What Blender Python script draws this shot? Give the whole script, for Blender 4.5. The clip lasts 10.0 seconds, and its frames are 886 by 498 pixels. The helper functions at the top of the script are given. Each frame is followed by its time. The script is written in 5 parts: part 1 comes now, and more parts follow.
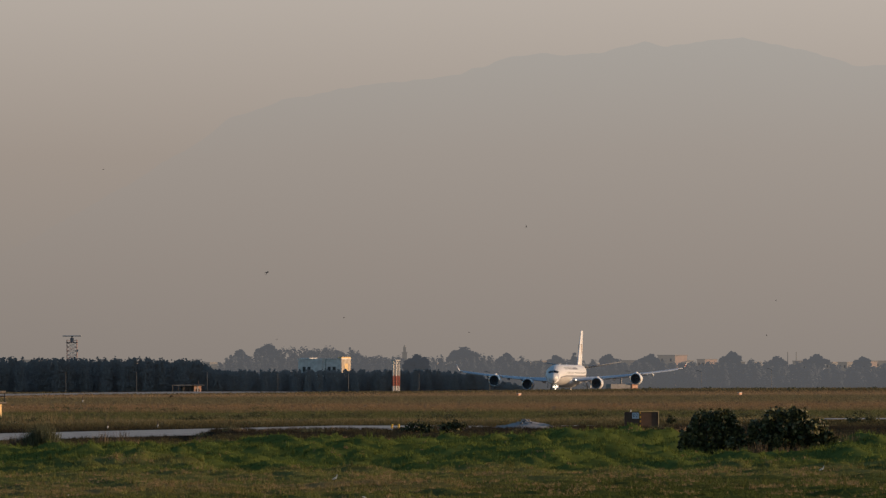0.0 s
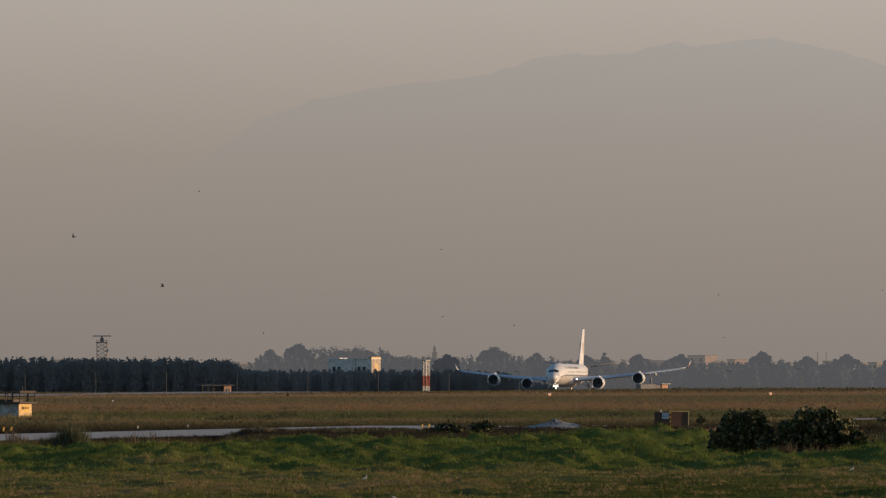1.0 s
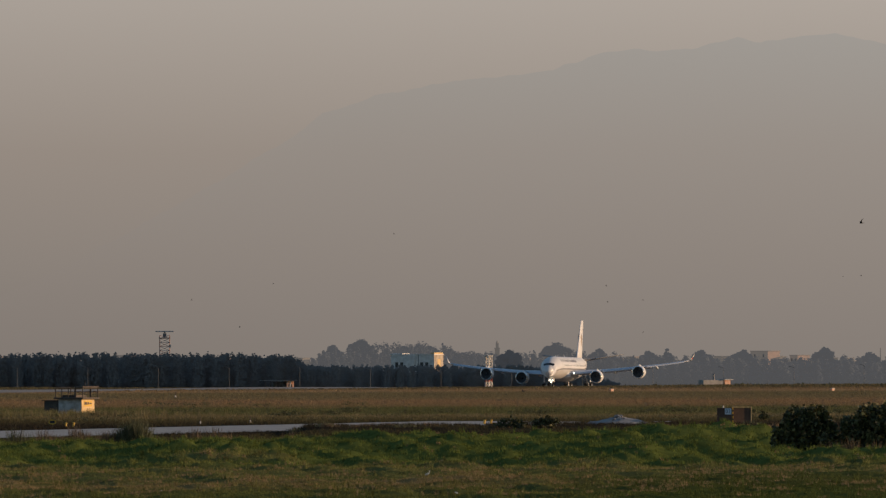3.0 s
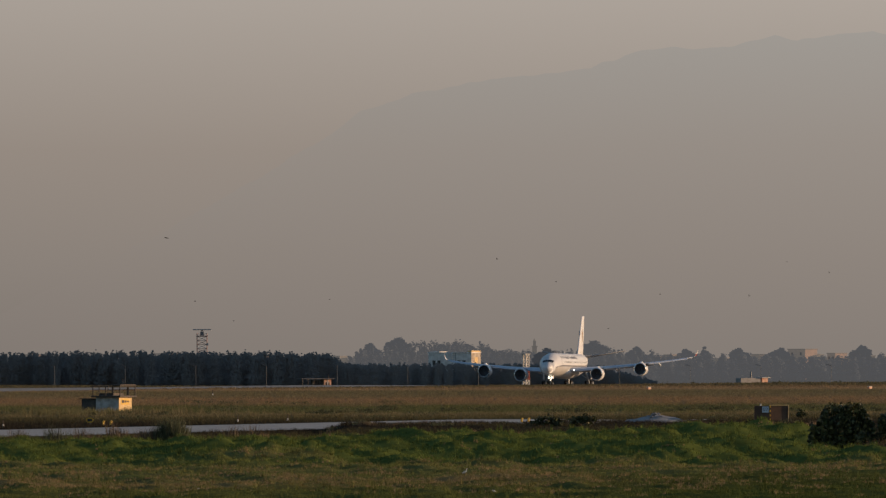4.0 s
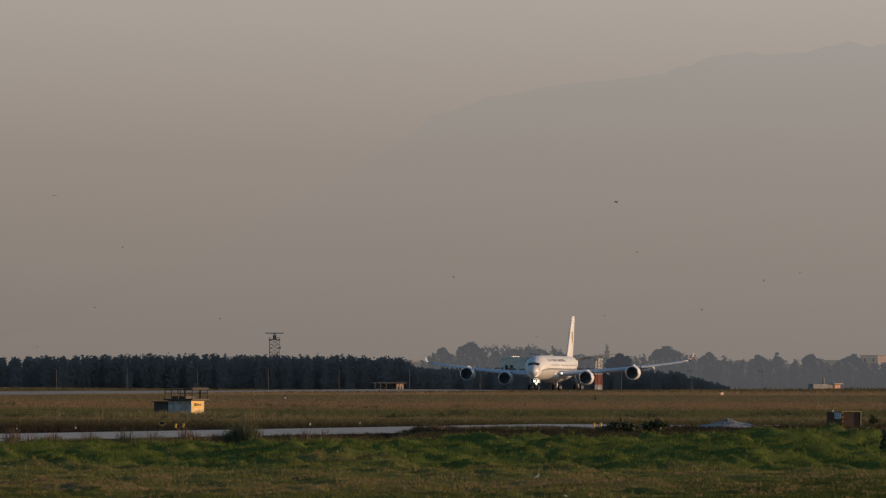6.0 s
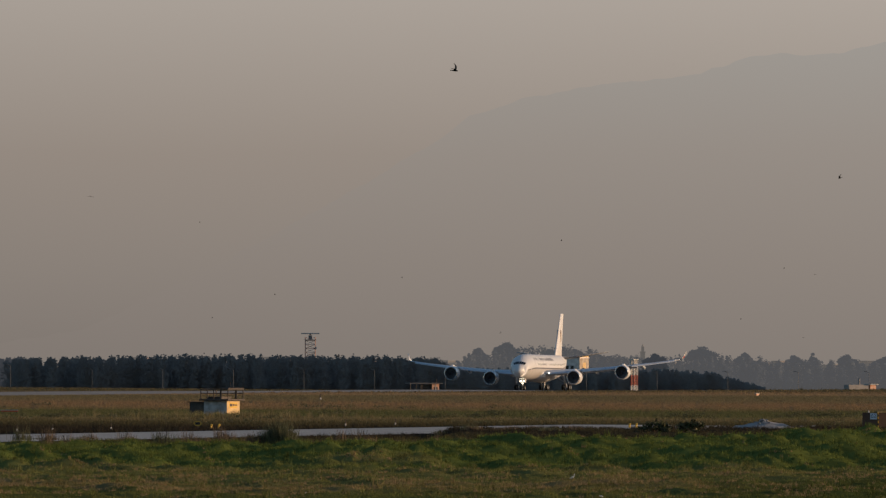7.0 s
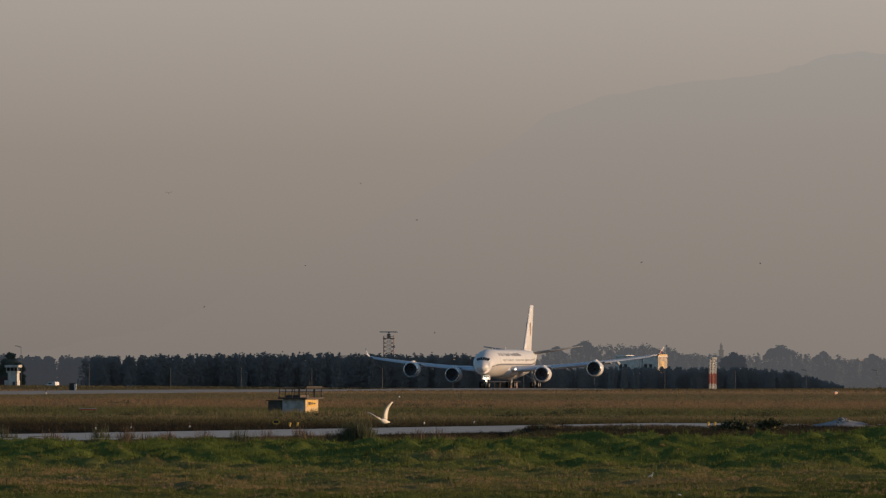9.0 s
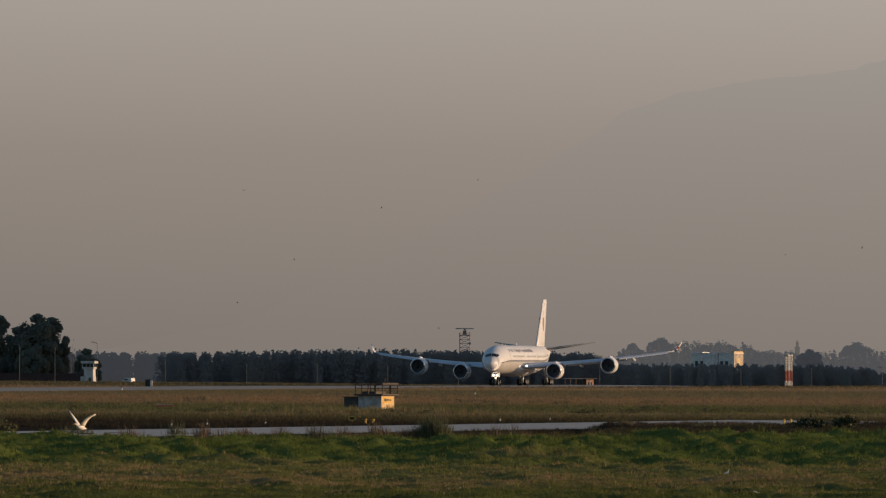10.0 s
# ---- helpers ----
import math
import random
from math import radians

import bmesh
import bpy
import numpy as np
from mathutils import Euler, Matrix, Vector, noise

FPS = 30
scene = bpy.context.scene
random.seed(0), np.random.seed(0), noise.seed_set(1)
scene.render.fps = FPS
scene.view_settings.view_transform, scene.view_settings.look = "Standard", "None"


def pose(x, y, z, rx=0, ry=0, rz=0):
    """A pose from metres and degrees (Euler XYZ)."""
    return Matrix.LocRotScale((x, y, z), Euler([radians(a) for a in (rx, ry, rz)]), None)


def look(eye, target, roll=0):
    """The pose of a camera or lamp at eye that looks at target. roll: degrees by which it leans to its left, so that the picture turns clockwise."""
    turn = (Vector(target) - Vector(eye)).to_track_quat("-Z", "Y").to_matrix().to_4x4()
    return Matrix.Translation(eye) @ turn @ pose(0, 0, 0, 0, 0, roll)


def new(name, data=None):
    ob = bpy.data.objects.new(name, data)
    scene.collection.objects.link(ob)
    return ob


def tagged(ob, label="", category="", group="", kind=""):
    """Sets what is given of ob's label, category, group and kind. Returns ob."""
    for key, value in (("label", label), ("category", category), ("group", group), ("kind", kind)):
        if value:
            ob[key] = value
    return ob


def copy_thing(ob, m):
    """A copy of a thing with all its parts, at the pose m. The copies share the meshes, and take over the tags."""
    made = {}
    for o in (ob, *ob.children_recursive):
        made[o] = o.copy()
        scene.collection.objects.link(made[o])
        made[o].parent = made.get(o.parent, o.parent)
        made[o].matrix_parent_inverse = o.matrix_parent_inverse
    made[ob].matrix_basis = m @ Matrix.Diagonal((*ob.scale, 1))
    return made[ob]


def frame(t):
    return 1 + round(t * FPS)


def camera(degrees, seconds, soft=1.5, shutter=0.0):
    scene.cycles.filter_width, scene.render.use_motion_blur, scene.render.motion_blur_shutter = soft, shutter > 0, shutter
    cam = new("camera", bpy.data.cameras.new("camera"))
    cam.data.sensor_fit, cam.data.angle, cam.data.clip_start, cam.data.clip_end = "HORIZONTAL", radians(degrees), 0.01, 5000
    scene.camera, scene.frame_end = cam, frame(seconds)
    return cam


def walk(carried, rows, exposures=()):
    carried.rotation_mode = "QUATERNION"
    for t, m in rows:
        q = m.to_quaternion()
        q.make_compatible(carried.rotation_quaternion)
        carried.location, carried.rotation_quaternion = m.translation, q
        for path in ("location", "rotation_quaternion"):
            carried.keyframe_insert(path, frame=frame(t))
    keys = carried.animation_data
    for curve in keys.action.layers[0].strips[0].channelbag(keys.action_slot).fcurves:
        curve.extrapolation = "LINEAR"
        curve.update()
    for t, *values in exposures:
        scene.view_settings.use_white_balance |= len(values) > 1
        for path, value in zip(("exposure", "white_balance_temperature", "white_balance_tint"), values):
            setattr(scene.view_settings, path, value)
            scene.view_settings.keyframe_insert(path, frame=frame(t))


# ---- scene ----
# A long lens on a tripod follows an airliner along its take-off run.
EYE = 5.5
cam = camera(5.28, 10.0, soft=1.3)
# seconds, turn to the left, tilt up, lean to the right (degrees)
PAN = [
    (0, -0.9930, 0.7008, 0.1753),
    (0.5, -0.9047, 0.7013, 0.1846),
    (1, -0.8143, 0.7015, 0.1661),
    (1.5, -0.7208, 0.7054, 0.1506),
    (2, -0.6402, 0.6991, 0.1461),
    (2.5, -0.5447, 0.6874, 0.1410),
    (4, -0.2179, 0.6655, 0.1436),
    (4.5, -0.1086, 0.6721, 0.1223),
    (5, 0.0000, 0.6808, 0.0000),
    (5.5, 0.1093, 0.6881, -0.0661),
    (7, 0.4303, 0.6945, -0.1474),
    (7.5, 0.5366, 0.6933, -0.1053),
    (8, 0.6416, 0.6937, -0.1184),
    (8.5, 0.7484, 0.6932, -0.1191),
    (9, 0.8982, 0.6840, -0.1554),
    (9.5, 1.1050, 0.6736, -0.2190),
    (10, 1.3521, 0.6625, -0.2349),
]
walk(cam, [(t, pose(0, 0, EYE, 0, 0, yaw) @ pose(0, 0, 0, 90 + tilt, 0, 0) @ pose(0, 0, 0, 0, 0, -lean)) for t, yaw, tilt, lean in PAN],
     exposures=[(0, 0.01), (0.5, -0.05), (1.0, -0.06), (2.5, -0.15), (5.0, -0.155), (10.0, -0.175)])

# ---- light ----
SUN_AZ, SUN_EL = 85.0, 8.0   # degrees clockwise from straight ahead, and above the horizon
sun = new("sun", bpy.data.lights.new("sun", "SUN"))
sun.data.energy, sun.data.angle, sun.data.color = 4.5, radians(0.6), (1.0, 0.65, 0.38)
sx = Vector((math.sin(radians(SUN_AZ)) * math.cos(radians(SUN_EL)), math.cos(radians(SUN_AZ)) * math.cos(radians(SUN_EL)), math.sin(radians(SUN_EL))))
sun.matrix_world = look(sx * 900, (0, 0, 0))


def ramp(nt, fac, stops, interp="LINEAR"):
    n = nt.nodes.new("ShaderNodeValToRGB")
    n.color_ramp.interpolation = interp
    el = n.color_ramp.elements
    while len(el) < len(stops):
        el.new(0.5)
    for e, (p, c) in zip(el, stops):
        e.position, e.color = p, (*c, 1) if len(c) == 3 else c
    nt.links.new(fac, n.inputs[0])
    return n.outputs[0]


def math_node(nt, op, a, b=None):
    n = nt.nodes.new("ShaderNodeMath")
    n.operation = op
    for i, v in enumerate((a, b)):
        if v is None:
            continue
        if isinstance(v, (int, float)):
            n.inputs[i].default_value = v
        else:
            nt.links.new(v, n.inputs[i])
    return n.outputs[0]


def mix(nt, fac, a, b):
    n = nt.nodes.new("ShaderNodeMix")
    n.data_type = "RGBA"
    for i, v in ((0, fac), (6, a), (7, b)):
        if isinstance(v, (int, float)):
            n.inputs[i].default_value = v
        elif isinstance(v, tuple):
            n.inputs[i].default_value = (*v, 1)
        else:
            nt.links.new(v, n.inputs[i])
    return n.outputs[2]


def make_world():
    """Hazy evening sky: a Nishita sky above, a band of dusty haze along the whole horizon."""
    w = bpy.data.worlds.new("sky")
    scene.world = w
    w.use_nodes = True
    nt = w.node_tree
    nt.nodes.clear()
    sky = nt.nodes.new("ShaderNodeTexSky")
    sky.sky_type, sky.sun_disc = "NISHITA", False
    sky.sun_elevation, sky.sun_rotation = radians(SUN_EL), radians(SUN_AZ)
    sky.dust_density, sky.air_density, sky.ozone_density = 1.0, 1.1, 2.5
    tc = nt.nodes.new("ShaderNodeTexCoord")
    sep = nt.nodes.new("ShaderNodeSeparateXYZ")
    nt.links.new(tc.outputs["Generated"], sep.inputs[0])
    z = sep.outputs[2]
    haze = ramp(nt, math_node(nt, "MULTIPLY", z, 25.0), HAZE)
    bg1, bg2 = nt.nodes.new("ShaderNodeBackground"), nt.nodes.new("ShaderNodeBackground")
    nt.links.new(sky.outputs[0], bg1.inputs[0])
    bg1.inputs[1].default_value = 0.15
    # the haze is brighter towards the sun's side
    glow = math_node(nt, "ADD", math_node(nt, "MULTIPLY", sep.outputs[0], 0.7), 1.0)
    nt.links.new(haze, bg2.inputs[0])
    nt.links.new(glow, bg2.inputs[1])
    sh = nt.nodes.new("ShaderNodeMixShader")
    nt.links.new(ramp(nt, math_node(nt, "MULTIPLY", z, 2.5), [(0.1, (0, 0, 0)), (0.35, (1, 1, 1))]), sh.inputs[0])
    nt.links.new(bg2.outputs[0], sh.inputs[1])
    nt.links.new(bg1.outputs[0], sh.inputs[2])
    out = nt.nodes.new("ShaderNodeOutputWorld")
    nt.links.new(sh.outputs[0], out.inputs[0])


# haze colour by the sine of the elevation, times 25
HAZE = [(0.0, (0.243, 0.211, 0.187)), (0.25, (0.29, 0.25, 0.219)), (0.55, (0.342, 0.29, 0.25)), (0.95, (0.45, 0.397, 0.35))]
make_world()

# ---- materials ----
MATS = {}


def mat(name, color, rough=0.8, metal=0.0, vary=0.0, scale=1.0, color2=None, detail=6.0, bump=0.0, bump_scale=None, island=0.0, emit=None, glow=0.0, coord="Object", spec=None, through_light=0.0):
    """A principled material: two colours mixed by noise of that scale (metres), brightness varied by island, and relief."""
    m = bpy.data.materials.new(name)
    MATS[name] = m
    m.use_nodes = True
    nt = m.node_tree
    b = nt.nodes["Principled BSDF"]
    b.inputs["Roughness"].default_value, b.inputs["Metallic"].default_value = rough, metal
    if spec is not None:
        b.inputs["Specular IOR Level"].default_value = spec
    tc = nt.nodes.new("ShaderNodeTexCoord")
    src = tc.outputs[coord]
    col = None
    if color2 or vary:
        n = nt.nodes.new("ShaderNodeTexNoise")
        n.inputs["Scale"].default_value, n.inputs["Detail"].default_value = 1.0 / scale, detail
        nt.links.new(src, n.inputs["Vector"])
        c2 = color2 or tuple(c * (1 - vary) for c in color)
        col = mix(nt, ramp(nt, n.outputs["Fac"], [(0.36, (0, 0, 0)), (0.64, (1, 1, 1))]), tuple(color), tuple(c2))
    if island:
        g = nt.nodes.new("ShaderNodeNewGeometry")
        k = math_node(nt, "ADD", math_node(nt, "MULTIPLY", g.outputs["Random Per Island"], 2 * island), 1 - island)
        n2 = nt.nodes.new("ShaderNodeVectorMath")
        n2.operation = "SCALE"
        if col:
            nt.links.new(col, n2.inputs[0])
        else:
            n2.inputs[0].default_value = color
        nt.links.new(k, n2.inputs["Scale"])
        col = n2.outputs[0]
    if col:
        nt.links.new(col, b.inputs["Base Color"])
    else:
        b.inputs["Base Color"].default_value = (*color, 1)
    if bump:
        n = nt.nodes.new("ShaderNodeTexNoise")
        n.inputs["Scale"].default_value, n.inputs["Detail"].default_value = 1.0 / (bump_scale or scale), 8
        nt.links.new(src, n.inputs["Vector"])
        bp = nt.nodes.new("ShaderNodeBump")
        bp.inputs["Strength"].default_value = bump
        bp.inputs["Distance"].default_value = 0.1
        nt.links.new(n.outputs["Fac"], bp.inputs["Height"])
        nt.links.new(bp.outputs[0], b.inputs["Normal"])
    if through_light:
        let_through(nt, b, through_light)
    if emit:
        b.inputs["Emission Color"].default_value = (*emit, 1)
        b.inputs["Emission Strength"].default_value = glow
    return m


def let_through(nt, b, k):
    """Leaves and blades pass part of the light on: a translucent share."""
    tr = nt.nodes.new("ShaderNodeBsdfTranslucent")
    src = b.inputs["Base Color"]
    if src.is_linked:
        nt.links.new(src.links[0].from_socket, tr.inputs[0])
    else:
        tr.inputs[0].default_value = src.default_value
    sh = nt.nodes.new("ShaderNodeMixShader")
    sh.inputs[0].default_value = k
    out = nt.nodes["Material Output"]
    nt.links.new(b.outputs[0], sh.inputs[1])
    nt.links.new(tr.outputs[0], sh.inputs[2])
    nt.links.new(sh.outputs[0], out.inputs[0])


def link(name, bm, material=None, parent=None, smooth=False):
    me = bpy.data.meshes.new(name)
    bm.normal_update()
    bm.to_mesh(me)
    bm.free()
    if material:
        for x in material if isinstance(material, (list, tuple)) else [material]:
            me.materials.append(x)
    if smooth:
        me.polygons.foreach_set("use_smooth", [True] * len(me.polygons))
    ob = new(name, me)
    ob.parent = parent
    return ob


def part(name, bm, material, parent, label="", smooth=False):
    ob = link(name, bm, material, parent, smooth)
    return tagged(ob, label) if label else ob


def empty(name, m, label="", category="", group="", kind=""):
    ob = new(name)
    ob.matrix_basis = m
    return tagged(ob, label, category, group, kind)


def at(bearing, depth):
    """x of a place by its bearing from straight ahead (milliradians) and its depth."""
    return bearing * 0.001 * depth


def lerp(x, pts):
    return float(np.interp(x, [p[0] for p in pts], [p[1] for p in pts]))


def hash_noise(x, y, s, z=0.0):
    return noise.noise(Vector((x / s, y / s, z)))


# ---- the ground ----
RUN_X, RUN_Y, RUN_TURN = 73.94, 2576.9, radians(9.1)      # nose of the airliner at the start, and its heading towards the eye
RUN = Vector((-math.sin(RUN_TURN), -math.cos(RUN_TURN), 0))
ACROSS = Vector((math.cos(RUN_TURN), -math.sin(RUN_TURN), 0))
FIELD = [(0, 0.0), (650, 0.1), (1100, 0.4), (1450, 0.72), (1700, 0.78), (1900, 0.85), (2100, 0.3), (2600, -1.9), (3200, -3.0), (6000, -3.0)]
STRIP = [(600, 0.8), (1400, 0.95), (1700, 0.82), (1895, 0.47), (2010, 0.44), (2330, -0.72), (2577, -2.05), (3300, -4.4)]


def off_runway(x, y):
    """Metres to the side of the runway's centre line."""
    return (Vector((x - RUN_X, y - RUN_Y, 0))).dot(ACROSS)


def bank_height(x, y):
    """The rough grass bank before the taxiway."""
    u = x / max(y, 300.0) * 1000
    crest = 560 + 8 * math.sin(x * 0.11) + 5 * math.sin(x * 0.31 + 1)
    up = np.clip((y - (crest - 62)) / 62, 0, 1)
    down = np.clip((crest + 40 - y) / 40, 0, 1)
    high = lerp(u, [(-70, 0.7), (-30, 0.8), (-10, 1.02), (12, 1.18), (28, 1.6), (36, 1.7), (42, 1.05), (50, 0.6), (60, 1.2)])
    return high * (up * up * (3 - 2 * up)) * (down * down * (3 - 2 * down))


def smooth(k):
    k = min(1.0, max(0.0, k))
    return k * k * (3 - 2 * k)


def lumps(x, y):
    """Tussocks and hollows, drawn out along the bank; rougher on its slope than on the mown flat."""
    rough = 0.35 + 0.65 * smooth((y - 488) / 25)
    broad = 0.62 * abs(hash_noise(0.6 * x + 0.2 * y, y * 0.15, 3.4)) + 0.3 * hash_noise(x + 0.12 * y, y * 0.18, 7.0, 9)
    small = 0.78 * abs(hash_noise(0.55 * x + 0.06 * y, y * 0.16, 1.5, 4)) + 0.42 * abs(hash_noise(0.6 * x, y * 0.22, 0.8, 6))
    return rough * (broad + small - 0.45) + 0.12 * hash_noise(x, y * 0.3, 9, 2)


def ground_z(x, y):
    z = lerp(y, FIELD)
    if y > 900:
        k = np.clip((abs(off_runway(x, y)) - 45) / 60, 0, 1)
        z = z * k + (lerp(y, STRIP) - 0.25) * (1 - k)
    elif y < 760:
        z += bank_height(x, y)
        if y > 330:
            k = min(1.0, (y - 330) / 30, max(0.0, (700 - y) / 60))
            z += k * (lumps(x, y))
        z += 0.6 * max(0.0, 1 - ((y - 722) / 32) ** 2) * smooth((x / max(y, 300.0) * 1000 + 9) / 3) * (1 + 0.25 * hash_noise(x, y * 0.3, 2.2, 7))
    return float(z)


def build_ground():
    fine = [u for u in np.arange(-90, 90.1, 0.75)]
    us = [-14000, -4000, -1500, -600, -300, -180, -120] + fine + [120, 180, 300, 600, 1500, 4000, 14000]
    ys = [-5000, -1500, -400, 0, 150, 260, 320] + list(np.arange(340, 720, 1.25)) + list(np.geomspace(720, 3300, 80)) + [3800, 4400, 5200, 9000]
    verts = [(u * 0.001 * max(y, 350), y, ground_z(u * 0.001 * max(y, 350), y)) for y in ys for u in us]
    w = len(us)
    faces = [(j * w + i, j * w + i + 1, (j + 1) * w + i + 1, (j + 1) * w + i) for j in range(len(ys) - 1) for i in range(w - 1)]
    me = bpy.data.meshes.new("ground")
    me.from_pydata(verts, [], faces)
    me.materials.append(ground_material())
    me.polygons.foreach_set("use_smooth", [True] * len(faces))
    tagged(new("ground", me), "rough airfield ground of green and dry brown grass", "ground", kind="structure")


def growth(nt, stops, wobble=0.035):
    """Colour by the depth into the field, its borders made uneven by noise. Stops: depth, colour."""
    tc = nt.nodes.new("ShaderNodeTexCoord")
    sep = nt.nodes.new("ShaderNodeSeparateXYZ")
    nt.links.new(tc.outputs["Object"], sep.inputs[0])
    n = nt.nodes.new("ShaderNodeTexNoise")
    n.inputs["Scale"].default_value, n.inputs["Detail"].default_value = 0.07, 5
    nt.links.new(tc.outputs["Object"], n.inputs["Vector"])
    f = math_node(nt, "DIVIDE", math_node(nt, "SUBTRACT", sep.outputs[1], 350.0), 1650.0)
    f = math_node(nt, "ADD", f, math_node(nt, "MULTIPLY", math_node(nt, "SUBTRACT", n.outputs["Fac"], 0.5), wobble * 2))
    col = ramp(nt, f, [((d - 350) / 1650, c) for d, c in stops])
    # a stretch of fresh grass on the near flat, east of the middle
    fresh = math_node(nt, "DIVIDE", math_node(nt, "SUBTRACT", math_node(nt, "ADD", sep.outputs[0], math_node(nt, "MULTIPLY", n.outputs["Fac"], 9.0)), 10.0), 6.0)
    near = ramp(nt, f, [(0.058, (0.85, 0.85, 0.85)), (0.08, (0, 0, 0))])
    fresh = math_node(nt, "MULTIPLY", ramp(nt, fresh, [(0, (0, 0, 0)), (1, (1, 1, 1))]), near)
    return mix(nt, fresh, col, DEEP), tc


GREEN, SOIL, DEEP = (0.136, 0.17, 0.045), (0.048, 0.042, 0.032), (0.085, 0.108, 0.031)
OLIVE, RUSSET, STRAW = (0.15, 0.153, 0.07), (0.31, 0.213, 0.124), (0.35, 0.255, 0.155)
GROWTH = [(380, (0.12, 0.135, 0.042)), (415, (0.145, 0.15, 0.05)), (438, (0.25, 0.195, 0.095)), (458, (0.15, 0.165, 0.056)), (490, (0.2, 0.19, 0.07)), (512, GREEN), (610, GREEN), (670, (0.12, 0.105, 0.05)), (720, SOIL), (800, SOIL), (870, (0.12, 0.108, 0.056)),
          (925, (0.235, 0.195, 0.107)), (965, OLIVE), (1060, OLIVE), (1120, (0.265, 0.195, 0.11)), (1220, RUSSET), (1310, (0.235, 0.195, 0.112)), (1480, (0.21, 0.182, 0.104)), (1600, STRAW), (1690, (0.25, 0.185, 0.11)), (1780, (0.15, 0.13, 0.075))]


def growth_material(name, contrast=1.0, island=0.0, spec=0.1, translucent=0.0, gain=1.0):
    m = mat(name, (0.1, 0.1, 0.05), 0.95, spec=spec, bump=0.0)
    nt = m.node_tree
    b = nt.nodes["Principled BSDF"]
    col, tc = growth(nt, GROWTH)
    n = nt.nodes.new("ShaderNodeTexNoise")
    n.inputs["Scale"].default_value, n.inputs["Detail"].default_value = 0.35, 4
    nt.links.new(tc.outputs["Object"], n.inputs["Vector"])
    n2 = nt.nodes.new("ShaderNodeTexNoise")
    n2.inputs["Scale"].default_value, n2.inputs["Detail"].default_value = 1.6, 5
    nt.links.new(tc.outputs["Object"], n2.inputs["Vector"])
    k = math_node(nt, "ADD", math_node(nt, "MULTIPLY", math_node(nt, "ADD", n.outputs["Fac"], n2.outputs["Fac"]), 1.1 * contrast * gain), (1.0 - 1.1 * contrast) * gain)
    if island:
        g = nt.nodes.new("ShaderNodeNewGeometry")
        k = math_node(nt, "MULTIPLY", k, math_node(nt, "ADD", math_node(nt, "MULTIPLY", g.outputs["Random Per Island"], 2 * island), 1 - island))
    s = nt.nodes.new("ShaderNodeVectorMath")
    s.operation = "SCALE"
    nt.links.new(col, s.inputs[0])
    nt.links.new(k, s.inputs["Scale"])
    nt.links.new(s.outputs[0], b.inputs["Base Color"])
    if translucent:
        let_through(nt, b, translucent)
    return m


def ground_material():
    return growth_material("grass_earth", 0.8, spec=0.0, gain=0.7)


def cloud(rng, centers, radii, counts, size, flatten=0.0):
    """Leaf clumps: small quads strewn through ellipsoids. Gives corners, faces and soft normals that point out
    of each clump, or, by the last argument, up and to the eye: this flattens sun and shade as haze would."""
    P, S, O = [], [], []
    for c, r, n in zip(centers, radii, counts):
        d = rng.normal(size=(n, 3))
        d /= np.linalg.norm(d, axis=1)[:, None]
        O.append(d / np.array(r) * min(r) + np.array((0, 0, 0.25)))
        d = d * (rng.random(n) ** 0.4 * (0.78 + 0.42 * rng.random(n) ** 2))[:, None]
        P.append(np.array(c) + d * np.array(r))
        S.append(np.full(n, size) * (0.6 + 0.8 * rng.random(n)))
    P, S, O = np.vstack(P), np.concatenate(S), np.vstack(O)
    O /= np.linalg.norm(O, axis=1)[:, None]
    O = O * (1 - flatten) + np.array((-0.1, -0.62, 0.6)) * flatten
    O /= np.linalg.norm(O, axis=1)[:, None]
    n = len(P)
    a = rng.normal(size=(n, 3))
    a /= np.linalg.norm(a, axis=1)[:, None]
    if flatten:  # outer leaves lie over one another like shingles
        face = O + 0.3 * a
        a = np.cross(face, rng.normal(size=(n, 3)))
        a /= np.linalg.norm(a, axis=1)[:, None]
        b = np.cross(face, a)
    else:
        b = np.cross(a, rng.normal(size=(n, 3)))
    b /= np.linalg.norm(b, axis=1)[:, None]
    b *= np.where((np.cross(a, b) * O).sum(1) < 0, -1, 1)[:, None]
    a, b = a * S[:, None] * 0.5, b * S[:, None] * 0.5
    V = np.stack([P - a - b * 0.3, P + a * 0.2 - b, P + a + b * 0.3, P - a * 0.2 + b], 1).reshape(-1, 3)
    return V, np.arange(4 * n).reshape(n, 4), np.repeat(O, 4, axis=0)


def mesh_object(name, V, F, material, parent=None, normals=None):
    me = bpy.data.meshes.new(name)
    V, F = np.asarray(V, dtype=np.float32), np.asarray(F, dtype=np.int32)
    k = F.shape[1]
    me.vertices.add(len(V))
    me.vertices.foreach_set("co", V.ravel())
    me.loops.add(F.size)
    me.loops.foreach_set("vertex_index", F.ravel())
    me.polygons.add(len(F))
    me.polygons.foreach_set("loop_start", np.arange(0, F.size, k, dtype=np.int32))
    me.update(calc_edges=True)
    if normals is not None:
        me.polygons.foreach_set("use_smooth", [True] * len(F))
        me.normals_split_custom_set_from_vertices(normals)
    me.materials.append(material)
    ob = new(name, me)
    ob.parent = parent
    return ob


